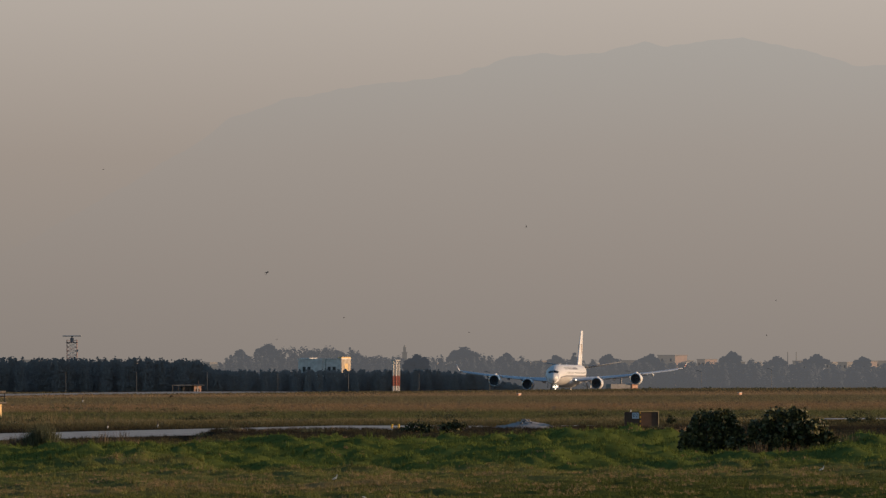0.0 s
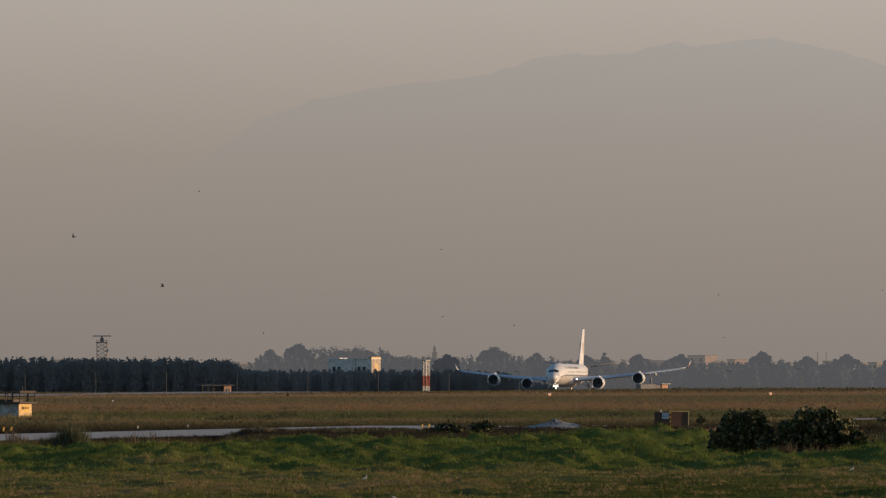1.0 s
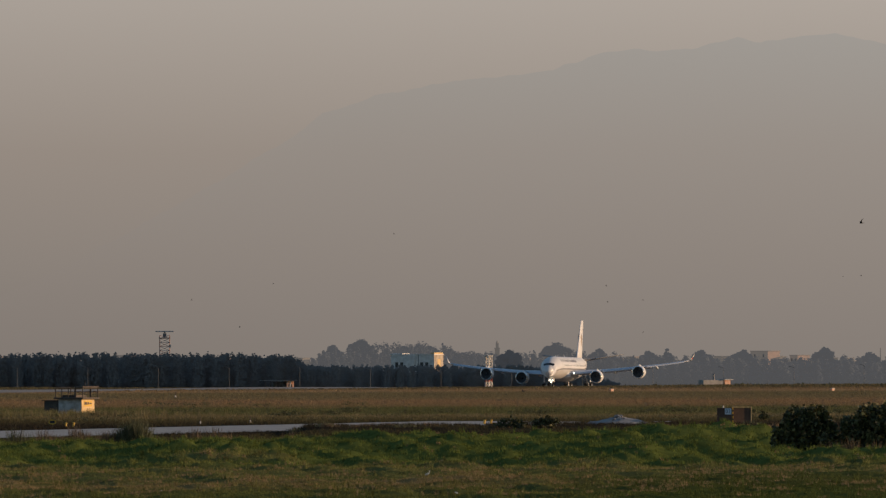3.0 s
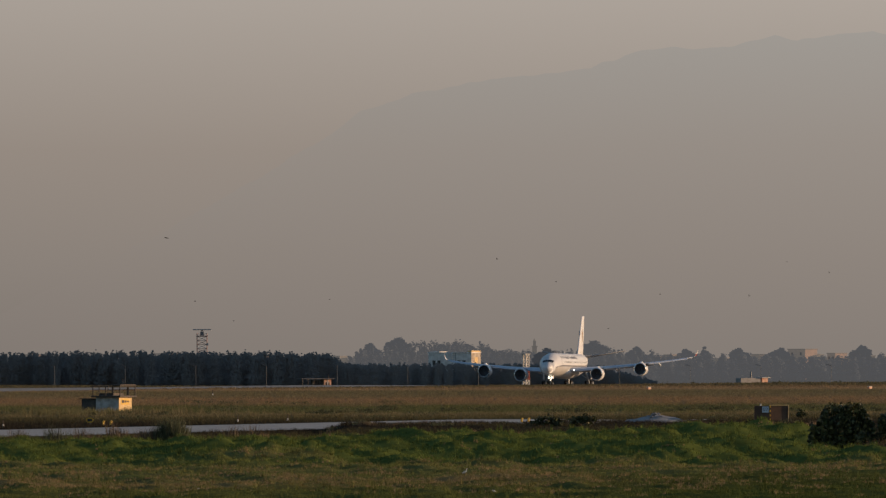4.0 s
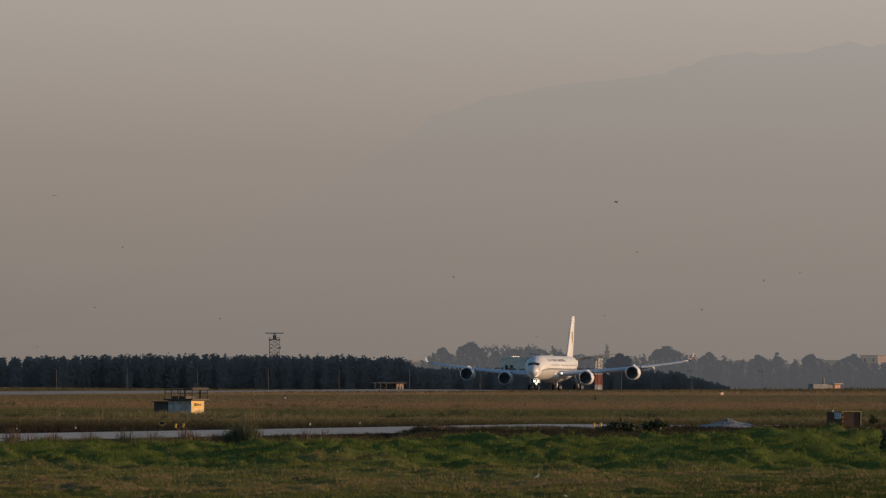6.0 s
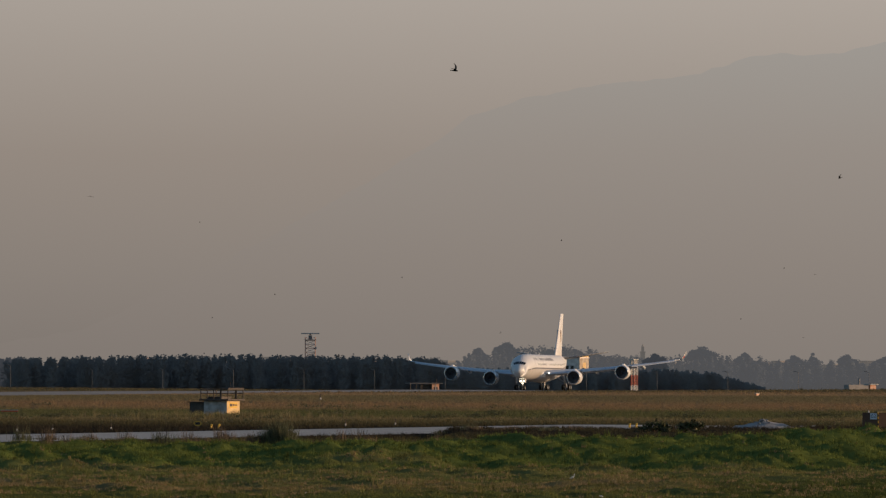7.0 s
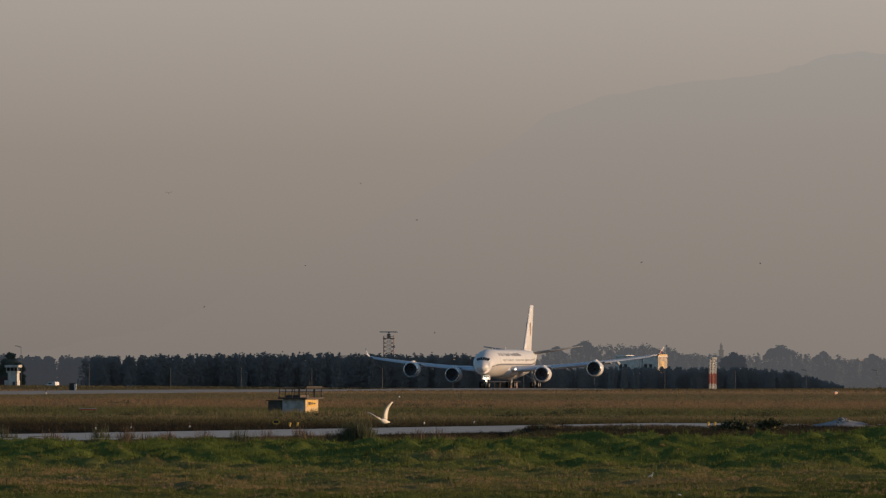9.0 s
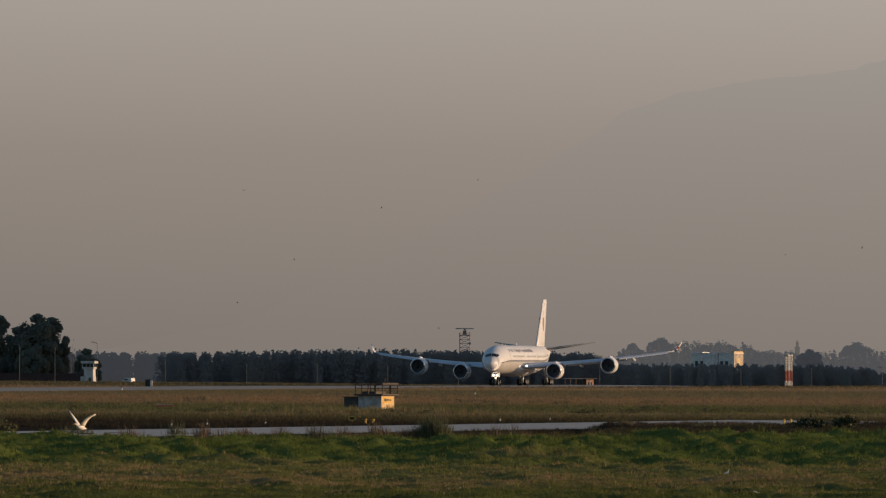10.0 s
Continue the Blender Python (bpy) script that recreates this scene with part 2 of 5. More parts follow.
def tube(bm, a, b, r0, r1=None, n=6):
    """A tapered round bar from a to b."""
    a, b = Vector(a), Vector(b)
    r1 = r0 if r1 is None else r1
    m = Matrix.Translation((a + b) / 2) @ (b - a).to_track_quat("Z", "Y").to_matrix().to_4x4()
    bmesh.ops.create_cone(bm, cap_ends=True, segments=n, radius1=r0, radius2=max(r1, 0.001), depth=(b - a).length, matrix=m)


def box(bm, x0, x1, y0, y1, z0, z1, bevel=0.0):
    m = Matrix.Translation(((x0 + x1) / 2, (y0 + y1) / 2, (z0 + z1) / 2)) @ Matrix.Diagonal((x1 - x0, y1 - y0, z1 - z0, 1))
    g = bmesh.ops.create_cube(bm, size=1, matrix=m)
    if bevel:
        es = list({e for v in g["verts"] for e in v.link_edges})
        bmesh.ops.bevel(bm, geom=es, offset=bevel, segments=2, affect="EDGES", profile=0.5)


def boxed(x0, x1, y0, y1, z0, z1, bevel=0.0):
    bm = bmesh.new()
    box(bm, x0, x1, y0, y1, z0, z1, bevel)
    return bm


def tubed(a, b, r0, r1=None, n=6):
    bm = bmesh.new()
    tube(bm, a, b, r0, r1, n)
    return bm


# ---- runway and taxiway ----
def strip_point(along, side):
    p = Vector((RUN_X, RUN_Y, 0)) + RUN * along + ACROSS * side
    return p.x, p.y


def build_runway():
    bm = bmesh.new()
    rows = [i * 20 for i in range(-35, 85)]
    sides = [-23, -15, -7, 0, 7, 15, 23]
    grid = []
    for a in rows:
        line = []
        for s in sides:
            x, y = strip_point(a, s)
            line.append(bm.verts.new((x, y, lerp(y, STRIP) - 0.0004 * s * s)))
        grid.append(line)
    for i in range(len(rows) - 1):
        for j in range(len(sides) - 1):
            bm.faces.new((grid[i][j], grid[i][j + 1], grid[i + 1][j + 1], grid[i + 1][j]))
    tagged(link("runway", bm, mat("runway_asphalt", (0.25, 0.235, 0.215), 0.9, color2=(0.17, 0.16, 0.15), scale=9.0, bump=0.3, bump_scale=0.3)),
           "grey worn asphalt runway through dry grass", "runway", kind="structure")


build_ground()
build_runway()


# ---- mountains ----
def build_mountains():
    ridge = [(-70, 0), (-45, 25), (-30, 60), (-16.6, 96), (-7.8, 122), (-4.8, 132), (0, 141), (8, 148.5), (18.6, 154), (24.5, 163), (28, 165.5), (30, 164), (34, 165.5), (38.4, 170.5), (40.4, 168.5), (48.6, 172.7), (55.7, 165.6), (60, 159), (100, 150), (160, 130)]
    us = np.arange(-75, 160, 0.6)
    V, F = [], []
    nrow = 10
    for u in us:
        top = lerp(u, ridge) - 1.5 + 1.0 * hash_noise(u, 0, 3.3) + 1.0 * hash_noise(u, 5, 1.1)
        for j in range(nrow):
            k = j / (nrow - 1)
            y = 4350 + 500 * k
            z = -6 + (top + 6) * (k ** 0.9) + (0 if j == nrow - 1 else 6 * hash_noise(u, j * 4.0, 9) * k)
            V.append((u * 0.001 * y, y, z))
    for i in range(len(us) - 1):
        for j in range(nrow - 1):
            F.append((i * nrow + j, (i + 1) * nrow + j, (i + 1) * nrow + j + 1, i * nrow + j + 1))
    # haze is put in as emission: paler with height, brighter towards the sun's side
    m = bpy.data.materials.new("haze_glow_mountain")
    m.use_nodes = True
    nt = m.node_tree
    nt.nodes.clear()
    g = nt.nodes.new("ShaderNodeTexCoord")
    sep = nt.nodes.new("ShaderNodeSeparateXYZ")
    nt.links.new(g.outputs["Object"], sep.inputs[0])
    col = ramp(nt, math_node(nt, "DIVIDE", sep.outputs[2], 200.0), MOUNTAIN_HAZE)
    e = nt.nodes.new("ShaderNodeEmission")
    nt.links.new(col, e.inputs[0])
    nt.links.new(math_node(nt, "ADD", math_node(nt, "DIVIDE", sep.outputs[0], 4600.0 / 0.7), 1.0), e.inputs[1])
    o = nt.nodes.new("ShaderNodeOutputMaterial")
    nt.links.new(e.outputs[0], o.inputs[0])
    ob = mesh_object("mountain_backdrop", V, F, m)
    tagged(ob, "long mountain ridge pale in the evening haze", "mountain", kind="structure")


MOUNTAIN_HAZE = [(0.0, (0.248, 0.215, 0.191)), (0.27, (0.29, 0.25, 0.22)), (0.55, (0.33, 0.289, 0.256)), (0.86, (0.374, 0.346, 0.315))]
build_mountains()

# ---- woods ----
# leaf colour raised to grey, standing in for the haze before the row
LEAF_DARK = mat("haze_grey_foliage", (0.165, 0.154, 0.142), 1.0, color2=(0.18, 0.168, 0.155), scale=2.0, island=0.1, spec=0.0)


def woods(name, label, seed, u0, u1, y, depth, gap, height, width, leaf, n, material, base=None, top_profile=None, flatten=1.0, uneven=0.15):
    """A row of trees too far off to count, as one object."""
    rng = np.random.default_rng(seed)
    C, R, N = [], [], []
    x, x1 = at(u0, y), at(u1, y)
    while x < x1:
        yy = y + rng.random() * depth
        h = height * (1.0 - 0.5 * uneven + uneven * rng.random())
        if top_profile:
            h *= lerp(x / y * 1000, top_profile)
        z = (base if base is not None else ground_z(x, yy)) - 0.3
        w = width * (0.7 + 0.6 * rng.random())
        C += [(x, yy, z + h * 0.35), (x + rng.normal() * 0.4, yy, z + h * 0.68), (x + rng.normal() * 0.3, yy, z + h * 0.88)]
        R += [(w, w, h * 0.38), (w * 0.8, w * 0.8, h * 0.24), (w * 0.5, w * 0.5, h * 0.14)]
        N += [n, n // 2, n // 4]
        x += gap * (0.5 + rng.random())
    V, F, O = cloud(rng, C, R, N, leaf, flatten)
    return tagged(mesh_object(name, V, F, material, normals=O), label, "trees", kind="stuff")


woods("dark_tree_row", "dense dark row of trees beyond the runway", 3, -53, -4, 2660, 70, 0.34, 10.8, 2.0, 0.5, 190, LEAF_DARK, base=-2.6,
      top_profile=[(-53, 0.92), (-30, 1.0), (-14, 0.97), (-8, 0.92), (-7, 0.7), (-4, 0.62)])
# the hedge's leaf colour is greyed further, for thicker haze
woods("hedge_row", "low dark row of young trees beyond the runway", 4, -7, 26, 2860, 40, 0.5, 7.6, 1.35, 0.45, 185, mat("haze_grey_hedge", (0.2, 0.188, 0.176), 1.0, color2=(0.215, 0.2, 0.186), scale=2.0, island=0.1, spec=0.0), base=-2.9,
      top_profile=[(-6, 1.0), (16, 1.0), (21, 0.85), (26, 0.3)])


# ---- the airliner ----
WHITE = mat("white_paint", (0.66, 0.66, 0.67), 0.42, vary=0.05, scale=4.0)
WING_GREY = mat("wing_grey", (0.5, 0.55, 0.63), 0.35, vary=0.1, scale=3.0)
# the tailplane's shade is put into this dark grey
TAIL_SHADE = mat("tail_shade", (0.2, 0.21, 0.23), 0.45, vary=0.1, scale=2.0)
TITLE_GREY = mat("title_grey", (0.14, 0.14, 0.16), 0.5)
BELLY = mat("belly_grey", (0.56, 0.54, 0.52), 0.3, vary=0.12, scale=2.5)
GLASS_DARK = mat("dark_glass", (0.015, 0.017, 0.02), 0.08)
CHROME = mat("polished_metal", (0.75, 0.74, 0.72), 0.16, 1.0)
DARK_METAL = mat("dark_metal", (0.13, 0.135, 0.15), 0.4, 0.6)
# the shade inside the intakes is painted into duct and fan
FAN_BLACK = mat("fan_shadow", (0.09, 0.095, 0.11), 0.5)
TYRE = mat("tyre_rubber", (0.018, 0.018, 0.018), 0.85, vary=0.3, scale=0.2)
STRUT = mat("gear_grey", (0.35, 0.36, 0.37), 0.45, 0.3)
RED = mat("winglet_red", (0.45, 0.05, 0.04), 0.4)
LAMP = mat("landing_lamp", (1, 1, 1), 0.3, emit=(1.0, 0.86, 0.62), glow=4.5)
EMBLEM = mat("fin_emblem", (0.3, 0.2, 0.12), 0.5)

HULL = [(0, 4.25, 0.05, 0.05), (0.25, 4.27, 0.55, 0.55), (0.8, 4.35, 1.02, 1.02), (1.7, 4.5, 1.5, 1.48), (2.8, 4.7, 1.95, 1.95), (4.2, 4.95, 2.35, 2.36), (6.2, 5.12, 2.65, 2.67),
        (8.8, 5.2, 2.81, 2.82), (20, 5.2, 2.82, 2.82), (34, 5.2, 2.82, 2.82), (46, 5.2, 2.82, 2.82), (51, 5.42, 2.62, 2.6), (56, 5.85, 2.12, 2.16), (61, 6.35, 1.45, 1.5), (65, 6.7, 0.85, 0.88), (67.9, 6.95, 0.3, 0.35)]


def hull_at(y):
    return [float(np.interp(y, [h[0] for h in HULL], [h[k] for h in HULL])) for k in (1, 2, 3)]


def hull_point(y, ang, proud=0.0):
    """A point of the hull's skin: ang in degrees from the side facing +x, up positive."""
    zc, rx, rz = hull_at(y)
    a = radians(ang)
    return Vector((math.cos(a) * (rx + proud), y, zc + math.sin(a) * (rz + proud)))


def loft(bm, rings, close_ends=True):
    vs = [[bm.verts.new(p) for p in r] for r in rings]
    n = len(vs[0])
    for a, b in zip(vs, vs[1:]):
        for i in range(n):
            bm.faces.new((a[i], a[(i + 1) % n], b[(i + 1) % n], b[i]))
    if close_ends:
        bm.faces.new(vs[0][::-1])
        bm.faces.new(vs[-1])
    return bm


def hull_bm():
    bm = bmesh.new()
    ys = sorted(set([h[0] for h in HULL] + list(np.arange(0.5, 9, 0.6)) + list(np.arange(10, 68, 3))))
    sm = [(y, *[float(v) for v in hull_at(y)]) for y in ys]
    loft(bm, [[(math.cos(a) * rx, y, zc + math.sin(a) * rz) for a in np.linspace(0, 2 * math.pi, 40, endpoint=False)] for y, zc, rx, rz in sm])
    bmesh.ops.recalc_face_normals(bm, faces=bm.faces)
    return bm


def skin_patch(bm, y0, y1, a0, a1, proud=0.02, n=3):
    """A patch that lies on the hull between two stations and two angles."""
    grid = [[bm.verts.new(hull_point(y0 + (y1 - y0) * i / n, a0 + (a1 - a0) * j / n, proud)) for j in range(n + 1)] for i in range(n + 1)]
    for i in range(n):
        for j in range(n):
            bm.faces.new((grid[i][j], grid[i][j + 1], grid[i + 1][j + 1], grid[i + 1][j]))


def foil(chord, thick, n=9):
    """An aerofoil section, nose first: (along the chord, height)."""
    up = []
    for i in range(n + 1):
        t = (1 - math.cos(math.pi * i / n)) / 2
        h = 5 * thick * (0.2969 * math.sqrt(t) - 0.126 * t - 0.3516 * t * t + 0.2843 * t ** 3 - 0.1015 * t ** 4)
        up.append((t, h))
    return [(t * chord, h * chord) for t, h in up] + [(t * chord, -h * chord * 0.7) for t, h in up[-2:0:-1]]


def wing_bm(sections):
    """Sections: x, leading edge y, z, chord, relative thickness; lofted span-wise."""
    bm = bmesh.new()
    loft(bm, [[(x, le + c, z + h) for c, h in foil(ch, th)] for x, le, z, ch, th in sections])
    bmesh.ops.recalc_face_normals(bm, faces=bm.faces)
    return bm


def wheel_parts(parent, x, y, z, r, w):
    bm = bmesh.new()
    prof = [(-w / 2, r * 0.55), (-w / 2, r * 0.9), (-w / 2 * 0.7, r), (w / 2 * 0.7, r), (w / 2, r * 0.9), (w / 2, r * 0.55)]
    rings = [[(x + px, y + pr * math.cos(a), z + pr * math.sin(a)) for a in np.linspace(0, 2 * math.pi, 18, endpoint=False)] for px, pr in prof]
    loft(bm, rings)
    t = part("wheel", bm, TYRE, parent, "black rubber wheel", True)
    part("rim", tubed((x - w * 0.52, y, z), (x + w * 0.52, y, z), r * 0.5, n=12), STRUT, t)


def build_engine(plane, x, y, z, wing_z, wing_le):
    """A big turbofan under the wing: nacelle, lip, fan, cone, core nozzle and pylon."""
    e = new("engine")
    e.parent = plane
    tagged(e, "white turbofan engine with a polished intake lip")

    def ring(yy, r, rz=None):
        return [(x + r * math.cos(a), y + yy, z + (rz or r) * math.sin(a)) for a in np.linspace(0, 2 * math.pi, 32, endpoint=False)]
    bm = bmesh.new()
    loft(bm, [ring(0.35, 1.52), ring(1.0, 1.62), ring(2.2, 1.66), ring(3.6, 1.58), ring(4.9, 1.32), ring(4.85, 1.24), ring(3.0, 1.3)], False)
    part("nacelle", bm, WHITE, e, smooth=True)
    bm = bmesh.new()
    loft(bm, [ring(0.35, 1.52), ring(0.12, 1.47), ring(0.0, 1.4), ring(0.06, 1.32), ring(0.2, 1.28)], False)
    part("intake_lip", bm, CHROME, e, "polished metal intake lip", True)
    bm = bmesh.new()
    loft(bm, [ring(0.2, 1.28), ring(0.5, 1.26), ring(1.1, 1.3)], False)
    part("intake_duct", bm, FAN_BLACK, e, "dark intake duct", True)
    bm = bmesh.new()
    loft(bm, [ring(1.1, 1.3), ring(1.12, 0.3)], False)
    part("fan_disc", bm, FAN_BLACK, e, "dark fan")
    for k in range(22):
        a = 2 * math.pi * k / 22
        bm = bmesh.new()
        d, s = Vector((math.cos(a), 0, math.sin(a))), Vector((-math.sin(a), 0, math.cos(a)))
        c = Vector((x, y + 1.0, z))
        vs = [bm.verts.new(c + d * r + s * w + Vector((0, q, 0))) for r, w, q in ((0.3, -0.03, -0.02), (1.26, -0.12, -0.05), (1.26, 0.1, 0.08), (0.3, 0.04, 0.06))]
        bm.faces.new(vs)
        part("fan_blade", bm, DARK_METAL, e)
    bm = bmesh.new()
    loft(bm, [ring(0.55, 0.02), ring(0.8, 0.2), ring(1.1, 0.34)])
    part("spinner", bm, DARK_METAL, e, "grey spinner cone", True)
    bm = bmesh.new()
    loft(bm, [ring(3.0, 1.0), ring(4.9, 0.85), ring(6.2, 0.55), ring(6.2, 0.45), ring(7.2, 0.08)])
    part("core_nozzle", bm, DARK_METAL, e, "dark metal exhaust nozzle", True)
    bm = bmesh.new()
    loft(bm, [[(x - 0.2, y + 1.6, z + 1.6), (x + 0.2, y + 1.6, z + 1.6), (x + 0.25, y + 5.5, z + 1.0), (x - 0.25, y + 5.5, z + 1.0)],
              [(x - 0.15, y + 3.0, z + 1.95), (x + 0.15, y + 3.0, z + 1.95), (x + 0.2, wing_le + 3.5, wing_z - 0.1), (x - 0.2, wing_le + 3.5, wing_z - 0.1)]])
    part("pylon", bm, WHITE, e)


def wing_line(x):
    """Leading edge, height, chord of the wing at span x."""
    le = 20.2 + (x - 2.4) * 0.665
    z = 3.75 + (x - 2.4) * 0.066 + 1.1 * (max(0.0, x - 2.4) / 28) ** 2.2
    ch = lerp(x, [(0, 13.2), (9.6, 8.6), (30.6, 2.7)])
    return le, z, ch


def build_airliner():
    plane = empty("airliner", Matrix(), "white four-engined jet airliner rolling along the runway with landing lights on", "airplane")
    hull = part("fuselage", hull_bm(), WHITE, plane, "white fuselage with a thin grey line", True)
    # cockpit panes round the nose, three a side
    for s in (1, -1):
        for a0, a1, y0, y1 in ((88, 73, 1.3, 2.3), (71.5, 58, 1.38, 2.4), (56.5, 43, 1.6, 2.65)):
            bm = bmesh.new()
            n = 4
            grid = []
            for i in range(n + 1):
                row = []
                for j in range(n + 1):
                    k, f = i / n, j / n
                    ang = a0 + (a1 - a0) * f
                    yy = (y0 + 0.3 * f) * (1 - k) + (y1 + 0.1 * f) * k
                    row.append(bm.verts.new(hull_point(yy, ang if s > 0 else 180 - ang, 0.03)))
                grid.append(row)
            for i in range(n):
                for j in range(n):
                    bm.faces.new((grid[i][j], grid[i][j + 1], grid[i + 1][j + 1], grid[i + 1][j]))
            part("cockpit_window", bm, GLASS_DARK, hull, "dark cockpit pane")
    # cabin windows, doors and the line along the side
    for s in (1, -1):
        fl = (lambda a: a) if s > 0 else (lambda a: 180 - a)
        for i in range(48):
            y = 11 + i * 0.92
            if 24 < y < 26 or 37 < y < 38.5:
                continue
            bm = bmesh.new()
            skin_patch(bm, y, y + 0.3, fl(8), fl(16), 0.012, 1)
            part("cabin_window", bm, GLASS_DARK, hull)
        for y in (7.4, 19.0, 39.0, 50.5):
            bm = bmesh.new()
            skin_patch(bm, y, y + 1.05, fl(-12), fl(28), 0.01, 4)
            part("cabin_door", bm, WHITE, hull)
            for yy in (y - 0.06, y + 1.05):
                bm = bmesh.new()
                skin_patch(bm, yy, yy + 0.06, fl(-12), fl(28), 0.014, 4)
                part("door_gap", bm, TITLE_GREY, hull)
        bm = bmesh.new()
        for y in np.arange(2.6, 62, 2.2):
            skin_patch(bm, y, y + 2.2, fl(-9), fl(-3), 0.02, 2)
        part("side_line", bm, TITLE_GREY, hull, "thin grey line along the side", True)
        bm = bmesh.new()
        for y in np.arange(2.6, 62, 2.2):
            skin_patch(bm, y, y + 2.2, fl(-90), fl(-9), 0.02, 8)
        part("belly_skin", bm, BELLY, hull, "light grey belly", True)
        rng = random.Random(5)
        y = 8.8
        while y < 35:
            w = rng.uniform(0.7, 1.5)
            bm = bmesh.new()
            skin_patch(bm, y, y + w, fl(31), fl(31 + rng.uniform(11, 17)), 0.014, 2)
            part("title_bar", bm, TITLE_GREY, hull)
            y += w + (0.35 if rng.random() < 0.75 else 1.5)
    # belly fairing
    bm = bmesh.new()
    loft(bm, [[(rx * math.cos(a), y, zc + rz * math.sin(a)) for a in np.linspace(0, 2 * math.pi, 24, endpoint=False)]
              for y, zc, rx, rz in ((17, 3.6, 0.6, 0.5), (19.5, 3.55, 2.6, 1.3), (23, 3.5, 3.2, 1.7), (34, 3.5, 3.2, 1.75), (39, 3.6, 2.6, 1.4), (43, 3.9, 0.8, 0.6))])
    part("belly_fairing", bm, WHITE, plane, smooth=True)
    for y, r in ((14, 0.25), (17.5, 0.22), (30, 0.3)):
        bm = bmesh.new()
        loft(bm, [[(-0.05, y, 8.0), (0.05, y, 8.0), (0.05, y + 0.5, 8.0), (-0.05, y + 0.5, 8.0)], [(-0.02, y + 0.25, 8.0 + r * 1.6), (0.02, y + 0.25, 8.0 + r * 1.6), (0.02, y + 0.5, 8.0 + r * 1.6), (-0.02, y + 0.5, 8.0 + r * 1.6)]])
        part("antenna", bm, WHITE, hull)
    for s in (1, -1):
        secs = []
        for x in (1.5, 4, 7, 9.6, 14, 19, 24, 28, 30.6):
            le, z, ch = wing_line(x)
            secs.append((s * x, le, z, ch, 0.125 if x < 8 else 0.105))
        wing = part("wing", wing_bm(secs), WING_GREY, plane, "grey swept wing", True)
        le, z, ch = wing_line(30.6)
        bm = wing_bm([(s * 30.6, le, z, ch, 0.09), (s * 31.1, le + 0.7, z + 0.45, 2.0, 0.08), (s * 31.7, le + 2.1, z + 1.75, 0.9, 0.07)])
        w = part("winglet", bm, WHITE, wing, "white upturned winglet", True)
        if s > 0:
            bm = bmesh.new()
            loft(bm, [[(s * 31.0 - 0.09, le + 0.9, z + 0.4), (s * 31.0 + 0.14, le + 0.9, z + 0.4), (s * 31.0 + 0.14, le + 2.4, z + 0.4), (s * 31.0 - 0.09, le + 2.4, z + 0.4)],
                      [(s * 31.25 - 0.09, le + 1.3, z + 0.85), (s * 31.25 + 0.14, le + 1.3, z + 0.85), (s * 31.25 + 0.14, le + 2.5, z + 0.85), (s * 31.25 - 0.09, le + 2.5, z + 0.85)]])
            part("winglet_panel", bm, RED, w, "red panel")
        # leading-edge slats and flaps, set for take-off
        for xa, xb in ((3.6, 8.2), (10.4, 17.8), (20.6, 29.5)):
            bm = bmesh.new()
            rings = []
            for x in np.linspace(xa, xb, 5):
                le, z, ch = wing_line(x)
                rings.append([(s * x, le - 0.45, z - 0.28), (s * x, le - 0.32, z - 0.02), (s * x, le + 0.25, z + 0.2), (s * x, le + 0.3, z + 0.1), (s * x, le - 0.2, z - 0.2)])
            loft(bm, rings)
            bmesh.ops.recalc_face_normals(bm, faces=bm.faces)
            part("slat", bm, WING_GREY, wing, "pale leading-edge slat")
        for xa, xb in ((3.4, 9.3), (9.8, 21.0)):
            bm = bmesh.new()
            rings = []
            for x in np.linspace(xa, xb, 5):
                le, z, ch = wing_line(x)
                t = le + ch
                rings.append([(s * x, t - 0.8, z + 0.12), (s * x, t + 0.9, z - 0.42), (s * x, t + 0.9, z - 0.5), (s * x, t - 0.8, z - 0.22)])
            loft(bm, rings)
            bmesh.ops.recalc_face_normals(bm, faces=bm.faces)
            part("flap", bm, WING_GREY, wing)
        for x in (6.4, 12.6, 16.6, 22.6):
            le, z, ch = wing_line(x)
            bm = bmesh.new()
            loft(bm, [[(s * x + r * math.cos(a), le + ch * k, z - 0.35 - d + r * 1.2 * math.sin(a)) for a in np.linspace(0, 2 * math.pi, 10, endpoint=False)]
                      for k, r, d in ((0.45, 0.05, 0.0), (0.62, 0.26, 0.12), (0.95, 0.3, 0.3), (1.2, 0.05, 0.6))])
            part("flap_fairing", bm, WING_GREY, wing, smooth=True)
        le, z, ch = wing_line(4.0)
        bm = bmesh.new()
        bmesh.ops.create_uvsphere(bm, u_segments=12, v_segments=8, radius=0.17, matrix=Matrix.Translation((s * 3.7, wing_line(3.7)[0] - 0.3, wing_line(3.7)[1] + 0.05)))
        part("wing_light", bm, LAMP, wing, "bright landing light in the wing root", True)
        build_engine(plane, s * 9.4, 19.0, 2.85, wing_line(9.4)[1], wing_line(9.4)[0])
        build_engine(plane, s * 19.3, 25.4, 3.95, wing_line(19.3)[1], wing_line(19.3)[0])
        bm = wing_bm([(s * 0.8, 57.2, 7.2, 7.0, 0.12), (s * 5, 60.4, 7.85, 5.0, 0.11), (s * 10.5, 64.2, 8.75, 2.6, 0.08)])
        part("tailplane", bm, TAIL_SHADE, plane, "tailplane in dark grey that stands for its shade", True)
    bm = bmesh.new()
